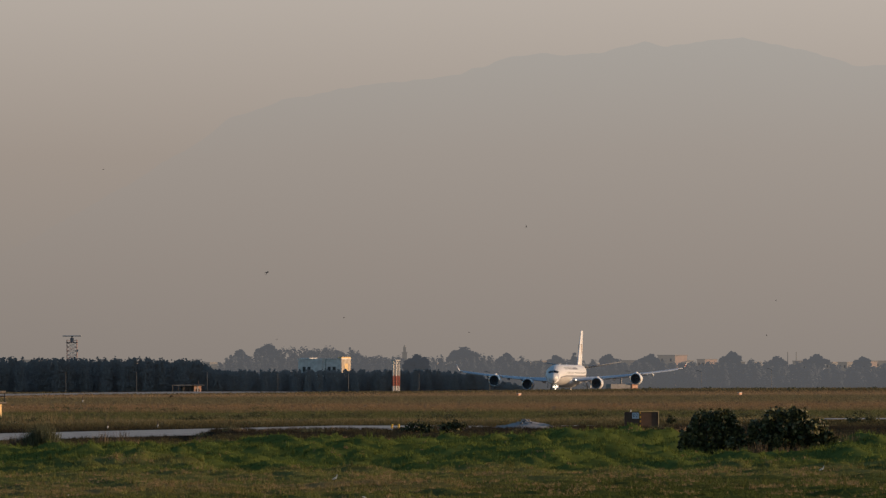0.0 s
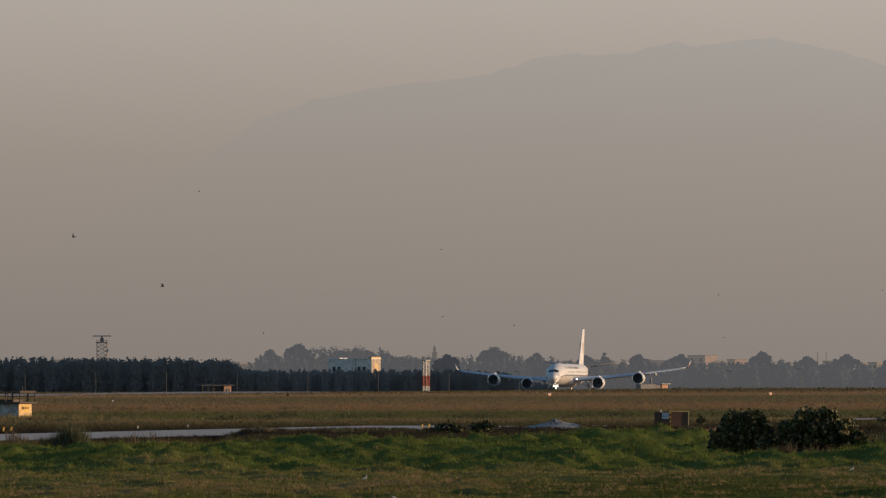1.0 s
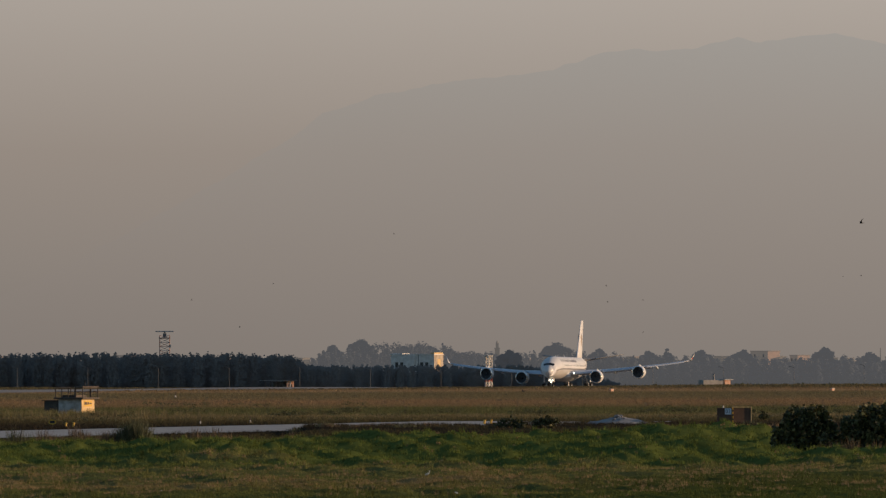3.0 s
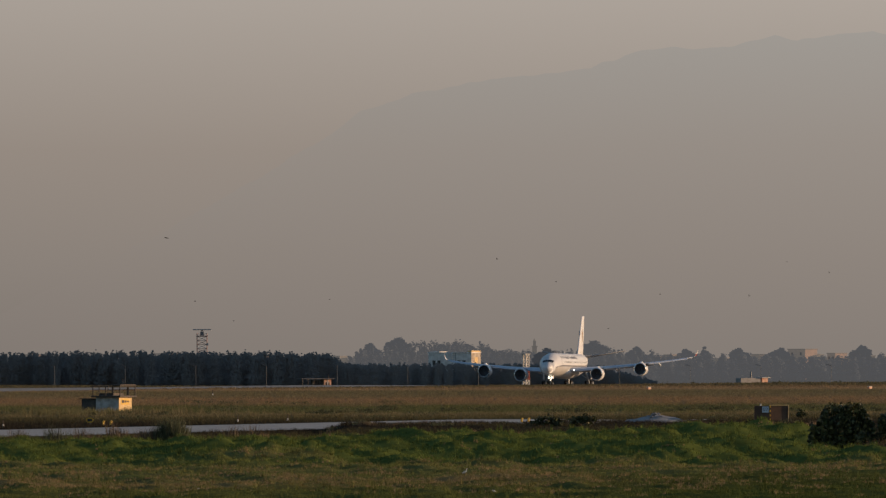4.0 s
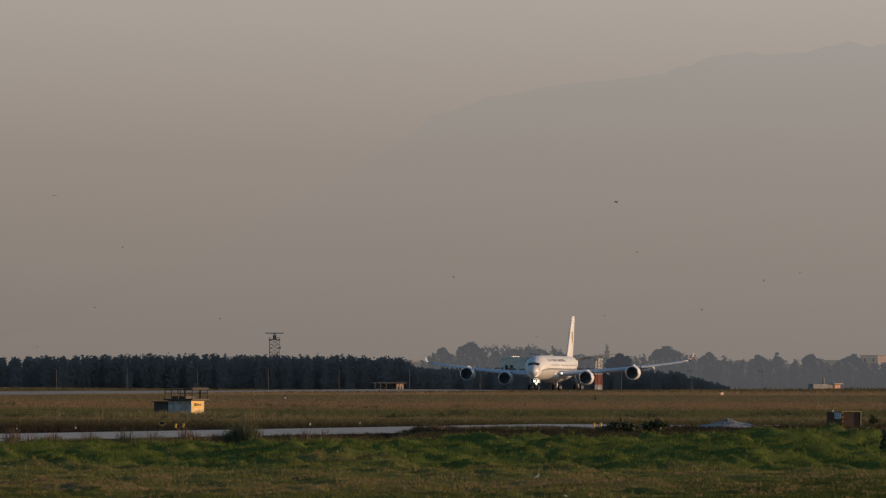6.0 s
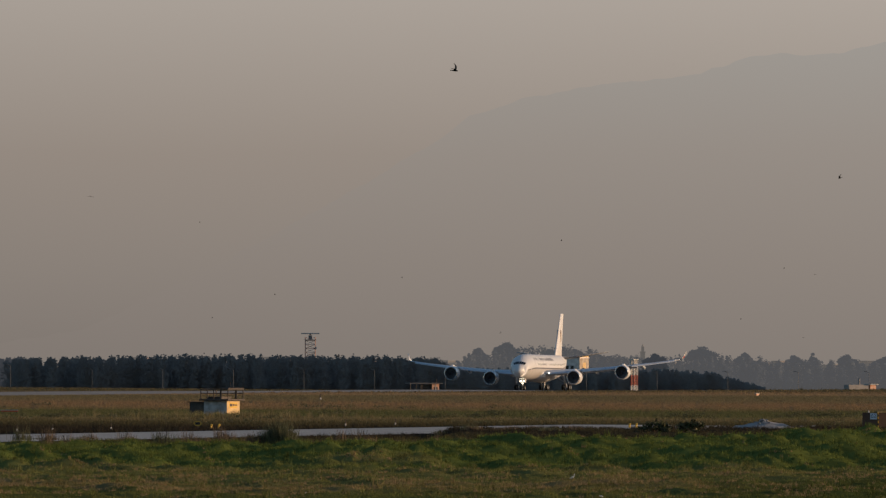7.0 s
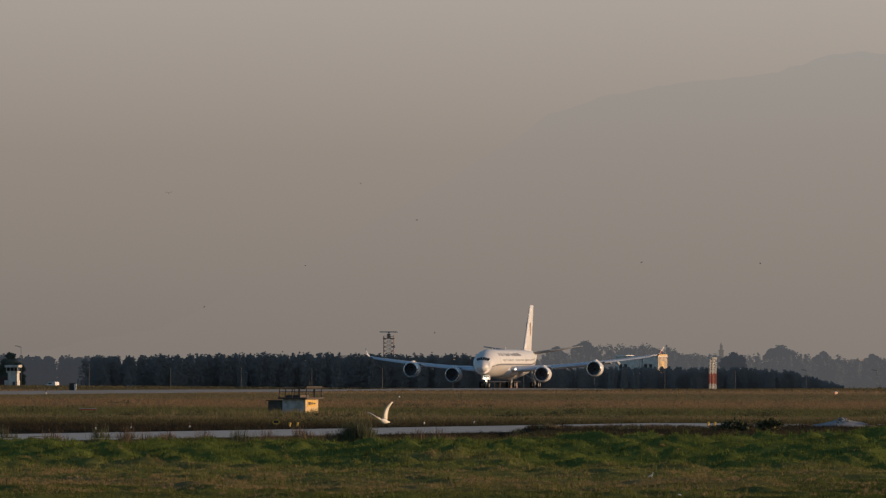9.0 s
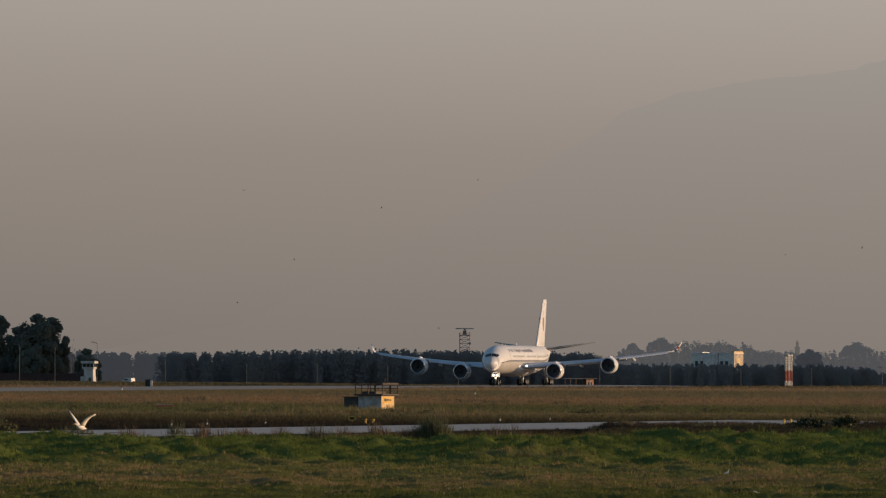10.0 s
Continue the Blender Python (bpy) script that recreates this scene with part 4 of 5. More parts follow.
woods("far_wood", "belt of far trees pale in the haze", 9, -5, 12, 3760, 40, 0.9, 14.2, 2.6, 0.8, 110, HAZY_LEAF, base=-3, flatten=0.3, uneven=0.35,
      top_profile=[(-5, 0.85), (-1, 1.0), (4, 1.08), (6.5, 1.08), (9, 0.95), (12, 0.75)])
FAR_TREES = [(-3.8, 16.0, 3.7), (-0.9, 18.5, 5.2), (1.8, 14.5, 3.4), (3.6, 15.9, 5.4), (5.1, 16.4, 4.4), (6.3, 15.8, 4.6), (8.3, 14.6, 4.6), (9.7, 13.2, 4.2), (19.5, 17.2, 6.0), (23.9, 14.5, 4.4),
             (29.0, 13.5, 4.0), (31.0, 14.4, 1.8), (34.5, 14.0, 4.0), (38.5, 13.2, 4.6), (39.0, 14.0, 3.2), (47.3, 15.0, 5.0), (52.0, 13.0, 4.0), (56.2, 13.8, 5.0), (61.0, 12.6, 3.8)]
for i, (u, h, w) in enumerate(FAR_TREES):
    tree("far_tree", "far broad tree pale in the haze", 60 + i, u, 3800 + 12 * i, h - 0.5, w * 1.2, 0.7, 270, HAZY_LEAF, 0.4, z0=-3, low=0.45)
tree("umbrella_tree", "wide dark tree beside the striped mast", 90, 14.6, 3350, 12.9, 5.0, 0.55, 300, bpy.data.materials["haze_glow_wood"], 0.4, z0=-3, low=0.5)
for i in range(30):
    k = _r.uniform(0.5, 1.1)
    bush("edge_weed", "dark dry weed on the earth berm", 300 + i, _r.uniform(-9, 44), _r.uniform(708, 726), [(0, 0.22 * k, 0.55 * k, 0.24 * k), (0.5 * k, 0.15, 0.5 * k, 0.2 * k)], 0.02, 600, BUSH_BROWN if i % 3 else WEED_DARK, 3, group="weeds on the berm", stalky=True)
for i in range(9):
    bush("field_weed", "low dark shrub at the runway's verge", 400 + i, 38 + 3.0 * i + _r.uniform(-1, 1), 1880 + _r.uniform(-40, 40), [(-0.5, 0.2, 0.6, 0.28), (0.5, 0.28, 0.6, 0.34)], 0.2, 160, WEED_DARK, 3, group="weeds in the dry field")

for i in range(26):
    k = _r.uniform(0.7, 1.6)
    bush("field_weed", "grey-green weed clump in the dry field", 500 + i, _r.uniform(-66, 62), _r.uniform(905, 985), [(-0.5 * k, 0.25, 0.8 * k, 0.3 * k), (0.6 * k, 0.3, 0.7 * k, 0.34 * k)], 0.11, 420, WEED, 3, sprigs=6, group="weeds in the dry field")


# ---- buildings and fixtures ----
WALL_WHITE = mat("old_whitewash", (0.62, 0.61, 0.58), 0.85, color2=(0.42, 0.4, 0.37), scale=0.9, bump=0.2, bump_scale=0.2)
HUT_WALL = mat("stained_whitewash", (0.5, 0.5, 0.5), 0.9, color2=(0.3, 0.29, 0.27), scale=0.5, bump=0.2, bump_scale=0.2)
WALL_DARK = mat("dark_board", (0.06, 0.055, 0.05), 0.85, color2=(0.1, 0.085, 0.07), scale=0.4)
OCHRE = mat("ochre_paint_and_sun", (0.72, 0.52, 0.26), 0.8, color2=(0.55, 0.38, 0.18), scale=0.4)
RUST = mat("rusty_steel", (0.09, 0.06, 0.045), 0.7, color2=(0.045, 0.04, 0.036), scale=0.3)
BROWN_BOARD = mat("brown_board", (0.115, 0.066, 0.042), 0.8, color2=(0.09, 0.052, 0.034), scale=0.4)
YELLOW = mat("yellow_paint", (0.75, 0.45, 0.05), 0.55, vary=0.25, scale=0.15)
BLACK = mat("black_paint", (0.02, 0.02, 0.02), 0.6)
SALMON = mat("salmon_tint", (0.72, 0.34, 0.2), 0.85, color2=(0.78, 0.52, 0.38), scale=0.8)
ORANGE = mat("orange_red_paint", (0.55, 0.12, 0.04), 0.55, vary=0.2, scale=0.2)
SIGN_WHITE = mat("sign_white", (0.65, 0.72, 0.78), 0.5)
SIGN_BLUE = mat("sign_dark_blue", (0.03, 0.06, 0.1), 0.5)
CONCRETE = mat("broken_concrete", (0.33, 0.33, 0.34), 0.9, color2=(0.24, 0.235, 0.235), scale=0.5, bump=0.5, bump_scale=0.15)
GALVA = mat("galvanised_steel", (0.14, 0.14, 0.145), 0.5, 0.6, vary=0.2, scale=0.5)
GREY_STEEL = mat("grey_steel", (0.2, 0.19, 0.19), 0.6, vary=0.2, scale=0.5)
RADAR_RED = mat("muted_red", (0.4, 0.24, 0.21), 0.7, vary=0.2, scale=0.5)
RADAR_GREY = mat("pale_grey_steel", (0.5, 0.47, 0.45), 0.7, vary=0.2, scale=0.5)
BRICK_RED = mat("dark_brick", (0.06, 0.036, 0.034), 0.9, color2=(0.045, 0.03, 0.03), scale=1.5)
MAST_RED = mat("mast_red", (0.38, 0.09, 0.06), 0.6, vary=0.2, scale=0.4)
MAST_WHITE = mat("mast_white", (0.66, 0.63, 0.59), 0.6, vary=0.2, scale=0.4)
# far town: walls, roofs and openings emit the haze's colour in its place
FAR_WALL = mat("haze_glow_wall", (0.11, 0.095, 0.08), 0.9, color2=(0.07, 0.065, 0.06), scale=3.0, emit=(0.235, 0.21, 0.19), glow=0.5)
FAR_ROOF = mat("haze_glow_roof", (0.14, 0.1, 0.08), 0.9, color2=(0.1, 0.085, 0.075), scale=3.0, emit=(0.235, 0.21, 0.19), glow=0.48)
# warmer copy of the far wall: low sunlight put into the base colour
LIT_WALL = mat("sunlit_wall_tint", (0.22, 0.14, 0.105), 0.9, color2=(0.17, 0.115, 0.09), scale=3.0, emit=(0.235, 0.21, 0.19), glow=0.5)
FAR_GLASS = mat("haze_glow_opening", (0.1, 0.1, 0.11), 0.6, emit=(0.235, 0.21, 0.19), glow=0.16)


def build_hut():
    """A low block with a flat roof, a dark lean-to and a railed deck on top."""
    y = 950
    x = at(-30.5, y)
    h = empty("service_hut", pose(x, y, ground_z(x, y) - 0.12, 0, 0, -28), "low whitewashed service hut with a railed roof deck", "hut")
    h.scale = (1.12, 1.12, 1.0)
    part("wall", boxed(-1.15, 1.15, -1.15, 1.15, 0, 1.78), HUT_WALL, h, "stained whitewashed wall")
    part("roof_slab", boxed(-1.45, 1.5, -1.5, 1.5, 1.782, 1.95, 0.03), RUST, h, "dark roof slab")
    part("lean_to", boxed(-2.75, -1.152, -0.9, 0.9, 0, 1.6), WALL_DARK, h, "dark boarded lean-to")
    part("lean_to_roof", boxed(-2.9, -1.46, -1.05, 1.05, 1.602, 1.68), RUST, h)
    part("skirting", boxed(-1.17, 1.17, -1.17, 1.17, -0.05, 0.72), HUT_WALL, h)
    part("end_wall", boxed(1.152, 1.18, -1.13, 1.13, 0.0, 1.78), OCHRE, h, "yellow-ochre painted end wall")
    em = part("wall_emblem", boxed(1.182, 1.195, -0.75, 0.7, 1.05, 1.62), YELLOW, h, "yellow painted panel on the end wall")
    for k, (a, b) in enumerate(((-0.66, -0.2), (-0.12, 0.16), (0.24, 0.6))):
        part("writing_bar", boxed(1.196, 1.204, a, b, 1.22 + 0.03 * k, 1.5 - 0.04 * k), RUST, em)
    # deck rails
    z0, z1 = 1.95, 2.88
    for x0, x1 in ((-1.35, 0.62), (0.72, 1.4)):
        for px in (x0, x1):
            for py in (-1.35, 1.35):
                part("rail_post", tubed((px, py, z0), (px, py, z1 + (0.08 if x0 > 0 else 0)), 0.045), RUST, h)
        for zz in (z1, z0 + 0.55):
            for py in (-1.35, 1.35):
                part("rail_bar", tubed((x0, py, zz), (x1, py, zz), 0.035), RUST, h)
        for px in (x0, x1):
            part("rail_bar", tubed((px, -1.35, z1), (px, 1.35, z1), 0.05), RUST, h)
    for px in (-0.7, -0.05):
        part("rail_post", tubed((px, -1.35, z0), (px, -1.35, z1), 0.045), RUST, h)
    part("deck_top", boxed(0.66, 1.46, -1.4, 1.4, z1 + 0.08, z1 + 0.16), RUST, h, "small flat canopy over the deck")
    part("deck_box", boxed(-1.0, 0.5, -0.9, 0.9, z0, z0 + 0.24), RUST, h)
    part("aerial", tubed((1.0, -0.2, z1 + 0.16), (1.0, -0.2, z1 + 0.7), 0.025), RUST, h)


def text_on(parent, body, m, size, material):
    c = bpy.data.curves.new("letters", "FONT")
    c.body, c.size, c.align_x, c.align_y, c.extrude = body, size, "CENTER", "CENTER", 0.004
    c.materials.append(material)
    o = new("letters", c)
    o.parent = parent
    o.matrix_basis = m
    return o


def build_sign():
    """The taxiway sign seen from its side, and the striped frame next to it."""
    y = 800
    x = at(36.95, y)
    s = empty("taxiway_sign", pose(x, y, ground_z(x, y) + 0.05), "brown box sign with a blue-white 02 plate", "sign")
    part("cabinet", boxed(-0.62, 0.6, -0.2, 0.2, 0, 1.42, 0.03), BROWN_BOARD, s, "brown sheet-metal cabinet")
    pl = part("plate", boxed(0.02, 0.56, -0.235, -0.205, 0.86, 1.36), SIGN_WHITE, s, "pale blue-white number plate")
    text_on(pl, "02", pose(0.29, -0.24, 1.11, 90, 0, 0), 0.44, SIGN_BLUE)
    part("lamp", tubed((-0.1, 0, 1.42), (-0.1, 0, 1.6), 0.07, 0.05, 8), WALL_WHITE, s)
    x2 = at(38.55, y)
    f = empty("barrier_stand", pose(x2, y, ground_z(x2, y) + 0.05, 0, 0, 12), "steel barrier stand with a yellow and black post", "barrier")
    for i in range(8):
        part("stripe", boxed(-0.64, -0.57, -0.07, 0.07, i * 0.18, i * 0.18 + 0.178), YELLOW if i % 2 else BLACK, f, "yellow band" if i % 2 else "black band")
    # ochre of bar and right post stands in for sunlit edges
    part("top_bar", boxed(-0.68, 1.0, -0.06, 0.06, 1.442, 1.5, 0.01), OCHRE, f, "top bar in ochre for the low sun on it")
    part("post", boxed(0.94, 1.0, -0.05, 0.05, 0, 1.44), OCHRE, f)
    part("back_panel", boxed(-0.56, 0.93, 0.02, 0.05, 0, 1.4), BROWN_BOARD, f, "brown panel")


def build_mound():
    y = 800
    x = at(25.9, y)
    rng = np.random.default_rng(4)
    m = empty("rubble_mound", pose(x, y, ground_z(x, y) + 0.18), "low grey mound of broken concrete and gravel", "mound")
    bm = bmesh.new()
    n, rows = 28, 6
    rings = []
    for j in range(rows):
        k = j / (rows - 1)
        rings.append([(math.cos(a) * 2.7 * (1 - k) ** 0.8 * (1 + 0.12 * rng.normal()) + 0.25 * k, math.sin(a) * 1.6 * (1 - k) ** 0.8, 0.62 * k + 0.05 * rng.normal() * (1 - k) - 0.05) for a in np.linspace(0, 2 * math.pi, n, endpoint=False)])
    loft(bm, rings)
    part("heap", bm, CONCRETE, m)
    for i in range(9):
        a, d = rng.random() * 6.28, rng.random() * 1.2
        s = 0.12 + 0.16 * rng.random()
        bm = boxed(-s, s, -s * 0.7, s * 0.7, -s * 0.3, s * 0.3, 0.02)
        o = part("slab", bm, CONCRETE, m)
        o.matrix_basis = pose(d * math.cos(a), -abs(d * math.sin(a)) * 0.8, 0.58 * (1 - d / 2.6) + 0.02, rng.random() * 50, rng.random() * 50, rng.random() * 180)


def marker(name, label, u, y, kind="post"):
    x = at(u, y)
    m = empty(name, pose(x, y, ground_z(x, y) + 0.05), label, "marker")
    if kind == "cone":
        part("body", tubed((0, 0, 0), (0, 0, 0.26), 0.11, 0.08, 10), YELLOW, m)
        bm = bmesh.new()
        bmesh.ops.create_uvsphere(bm, u_segments=10, v_segments=6, radius=0.11, matrix=Matrix.Translation((0.03, 0, 0.29)) @ Matrix.Diagonal((1, 1, 0.8, 1)))
        part("hood", bm, YELLOW, m, smooth=True)
    elif kind == "disc":
        bm = bmesh.new()
        bmesh.ops.create_cone(bm, cap_ends=True, segments=18, radius1=0.28, radius2=0.28, depth=0.06, matrix=pose(0, 0, 0.42, 90, 0, 0) @ Matrix.Diagonal((1.15, 0.75, 1, 1)))
        part("disc", bm, YELLOW, m, "oval yellow disc")
        part("face", boxed(-0.2, 0.2, -0.05, -0.04, 0.32, 0.53), BLACK, m, "dark centre")
        part("foot", tubed((0, 0, 0), (0, 0, 0.2), 0.05), RUST, m)
    elif kind == "post":
        part("foot", tubed((0, 0, 0), (0, 0, 0.22), 0.07, 0.06, 8), MAST_WHITE, m, "white foot")
        part("rod", tubed((0, 0, 0.22), (0, 0, 0.55), 0.04, 0.03, 8), RUST, m)
    elif kind == "board":
        part("panel", boxed(-1.2, 1.2, -0.06, 0.06, 0.35, 0.58), ORANGE, m, "red-orange panel")
        part("edge", boxed(-1.2, 1.2, -0.07, 0.07, 0.582, 0.66), MAST_WHITE, m, "white top edge")
        for s in (-0.9, 0.9):
            part("leg", tubed((s, 0, -0.1), (s, 0, 0.35), 0.05), RUST, m)
    elif kind == "box":
        m.rotation_euler[2] = radians(40)
        # salmon body carries the warm low sun in its colour
        part("body", boxed(-0.45, 0.45, -0.3, 0.3, 0.0, 0.5, 0.03), SALMON, m)
        part("lid", boxed(-0.5, 0.5, -0.35, 0.35, 0.502, 0.62, 0.02), MAST_WHITE, m)
    return m


build_hut()
build_sign()
build_mound()
marker("oval_marker", "oval yellow marker at the taxiway's far edge", -33.0, 792, "disc")
for u, y in ((-31.6, 794), (-30.8, 795), (11.95, 815), (12.65, 816)):
    marker("edge_light", "small yellow edge light on the taxiway", u, y, "cone")
for u, y in ((-51.8, 754), (-48.1, 762), (-17.6, 826), (-12.4, 838), (-42.0, 775)):
    marker("edge_post", "short white and dark edge post by the taxiway", u, y, "post")
for u, y in ((-20.2, 1330), (-57.0, 1450)):
    marker("field_post", "short white post with a dark top in the dry grass", u, y, "post").scale = (1.6, 1.6, 1.6)
marker("low_board", "low red and white barrier board in the dry field", -52.6, 985, "board").scale = (0.75, 0.75, 0.7)
marker("field_box", "small pale cabinet in the dry field", 25.2, 1530, "box").scale = (0.65, 0.65, 0.7)
marker("field_box", "small pale cabinet in the dry field", 48.2, 1540, "box").scale = (0.65, 0.65, 0.7)


def build_radar():
    y = 3000
    x = at(-21.3, y)
    t = empty("radar_tower", pose(x, y, -3), "red and white lattice tower with a flat radar antenna", "tower")
    hw, top = 1.55, 17.2
    for sx_ in (-1, 1):
        for sy in (-1, 1):
            part("leg", tubed((sx_ * hw, sy * hw, 0), (sx_ * hw, sy * hw, top), 0.13), RADAR_RED, t)
    for i in range(13):
        z = 1.2 + i * 1.25
        m = RADAR_GREY if i % 2 else RADAR_RED
        for sy in (-1, 1):
            part("cross_bar", tubed((-hw, sy * hw, z), (hw, sy * hw, z), 0.07), m, t)
            part("brace", tubed((-hw, sy * hw, z), (hw, sy * hw, min(top, z + 1.25)), 0.055), m, t)
            part("brace", tubed((hw, sy * hw, z), (-hw, sy * hw, min(top, z + 1.25)), 0.055), m, t)
    part("platform", boxed(-1.9, 1.9, -1.9, 1.9, top - 0.9, top - 0.75), GREY_STEEL, t)
    part("cabin", boxed(-0.55, 0.55, -0.55, 0.55, top - 0.7, top + 0.6), GREY_STEEL, t)
    part("antenna", boxed(-2.9, 2.9, -0.35, 0.35, top + 1.0, top + 1.35, 0.1), RADAR_GREY, t, "flat wide antenna")
    part("spindle", tubed((0, 0, top + 0.7), (0, 0, top + 1.0), 0.3), RUST, t)
    part("lamp_box", boxed(1.6, 2.0, -2.0, -1.6, top - 3.8, top - 3.0), RADAR_GREY, t)


def build_mast():
    y = 2650
    x = at(12.4, y)
    m = empty("striped_mast", pose(x, y, ground_z(x, y) - 0.3), "red and white lattice approach mast", "mast")
    m.rotation_euler[2] = radians(40)
    hw, n, st = 0.62, 7, 1.42
    for i in range(n):
        mt = MAST_RED if i in (2, 3) else MAST_WHITE
        z0, z1 = i * st, (i + 1) * st
        for a in (-1, 1):
            for b in (-1, 1):
                part("leg", tubed((a * hw, b * hw, z0), (a * hw, b * hw, z1), 0.2), mt, m)
        for b in (-1, 1):
            part("cross_bar", tubed((-hw, b * hw, z1), (hw, b * hw, z1), 0.11), mt, m)
            part("brace", tubed((-hw, b * hw, z0), (hw, b * hw, z1), 0.11), mt, m)
            part("brace", tubed((hw, b * hw, z0), (-hw, b * hw, z1), 0.11), mt, m)
    part("platform", boxed(-0.9, 0.9, -0.9, 0.9, n * st, n * st + 0.2), MAST_WHITE, m)


build_radar()
build_mast()


def house(name, label, u, y, w, d, h, turn, walls, roof, windows, base=-3.0, category="building", parapet=0.4, glass=None):
    x = at(u, y)
    b = empty(name, pose(x, y, base, 0, 0, turn), label, category)
    part("wall", boxed(-w / 2, w / 2, -d / 2, d / 2, 0, h), walls, b)
    part("roof", boxed(-w / 2 - 0.2, w / 2 + 0.2, -d / 2 - 0.2, d / 2 + 0.2, h + 0.002, h + parapet), roof, b)
    for wx, wz, ww, wh in windows:
        wd = part("window", boxed(wx - ww / 2, wx + ww / 2, -d / 2 - 0.03, -d / 2 + 0.1, wz - wh / 2, wz + wh / 2), glass or FAR_GLASS, b, "dark window")
        part("sill", boxed(wx - ww / 2 - 0.1, wx + ww / 2 + 0.1, -d / 2 - 0.16, -d / 2 - 0.032, wz - wh / 2 - 0.18, wz - wh / 2), walls, wd)
    return b


PALE = mat("weathered_plaster", (0.8, 0.77, 0.73), 0.85, color2=(0.62, 0.58, 0.54), scale=1.2)
b = house("white_block", "old white flat-roofed block with stained plaster behind the trees", 4.95, 3200, 15.6, 7.6, 11.0, -24, PALE, PALE,
          [(wx, wz, 1.1, 1.7) for wz in (7.7, 4.0) for wx in (-5.7, -3.9, 3.4, 5.2)], parapet=0.3, glass=WALL_DARK)
part("stair_block", boxed(-7.4, -4.0, -3.2, 3.2, 11.3, 11.5), PALE, b)
# sunward end parts get darker ochre, so the low sun on them looks duller
part("stair_block", boxed(6.6, 7.9, -3.7, 3.7, 11.3, 11.8), OCHRE, b)
part("middle_bay", boxed(-1.4, 1.0, -4.2, -3.802, 0, 11.1), PALE, b)
end = part("end_wall", boxed(7.802, 7.9, -3.82, 3.82, 0, 11.28), mat("sun_toned_plaster", (0.46, 0.4, 0.33), 0.9, color2=(0.3, 0.24, 0.19), scale=1.5, bump=0.3, bump_scale=0.5), b, "end wall in darker ochre that tones down the sun")
part("blind_arch", boxed(7.902, 7.95, -1.2, 1.4, 6.0, 9.6, 0.02), OCHRE, end)
part("drain_pipe", tubed((2.2, -3.9, 0), (2.2, -3.9, 11.0), 0.08), GREY_STEEL, b)

# the small shelter by the runway, with its broad flat roof
y = 2450
p = empty("shelter", pose(at(-9.3, y), y, -1.6, 0, 0, 20), "small flat-roofed shelter with an orange end room", "shelter")
p.scale = (0.82, 0.82, 0.85)
part("room", boxed(1.7, 4.0, -1.5, 1.5, 0, 2.9), SALMON, p, "orange end room")
part("back_room", boxed(-1.8, 1.696, -0.6, 1.4, 0, 2.6), WALL_DARK, p, "dark open bay")
part("roof", boxed(-6.0, 4.9, -2.2, 2.2, 2.902, 3.08, 0.03), GREY_STEEL, p, "thin grey flat roof")
for px in (-5.6, -3.8, -1.9):
    part("column", tubed((px, -1.9, 0), (px, -1.9, 2.9), 0.12), RUST, p)
part("door", boxed(4.002, 4.05, -1.2, -0.4, 0, 2.1), MAST_WHITE, p, "white door")
part("corner_post", boxed(2.75, 3.0, -1.56, -1.502, 0, 2.9), MAST_WHITE, p)
part("glass_bay", boxed(-1.3, 0.4, -0.66, -0.604, 0.9, 2.3), GLASS_DARK, p, "dark pane")
for px in (2.2, 3.1):
    part("window", boxed(px, px + 0.35, -1.53, -1.5, 1.1, 1.9), GLASS_DARK, p)
part("aerial", tubed((3.6, 0, 3.2), (3.6, 0, 4.2), 0.06), RUST, p)

y = 2900
p = empty("far_shelter", pose(at(36.6, y), y, -3.0, 0, 0, 28), "low dark shed with a sunlit pale end", "shelter")
part("shed", boxed(-7.0, 0.0, -1.5, 1.5, 0, 3.0), mat("grey_shed", (0.34, 0.32, 0.3), 0.9, vary=0.2, scale=1.0), p)
part("end_room", boxed(0.3, 2.3, -1.7, 1.7, 0.9, 3.0), SALMON, p, "pale end room")
part("roof", boxed(0.0, 3.0, -2.2, 2.2, 3.002, 3.25), WALL_WHITE, p)
part("plinth", boxed(0.9, 1.9, -1.2, 1.2, 0, 0.898), WALL_DARK, p)
part("stack", tubed((-2.6, 0, 3.0), (-2.6, 0, 5.0), 0.3, 0.25, 8), GREY_STEEL, p)

# the minaret far behind
y = 4050
p = empty("minaret", pose(at(13.3, y), y, -3), "far square minaret with a small lantern, pale in the haze", "minaret")
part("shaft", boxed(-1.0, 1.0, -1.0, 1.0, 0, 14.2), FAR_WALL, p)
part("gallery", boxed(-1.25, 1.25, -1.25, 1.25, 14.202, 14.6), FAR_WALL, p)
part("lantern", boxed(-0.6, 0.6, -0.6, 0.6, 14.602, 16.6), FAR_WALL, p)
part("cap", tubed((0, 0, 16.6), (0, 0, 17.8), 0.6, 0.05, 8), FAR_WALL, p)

# the far town, house by house
rt = random.Random(12)
TOWN = [(-48 + 1.2 * i + rt.uniform(-0.6, 0.6)) for i in range(93)]
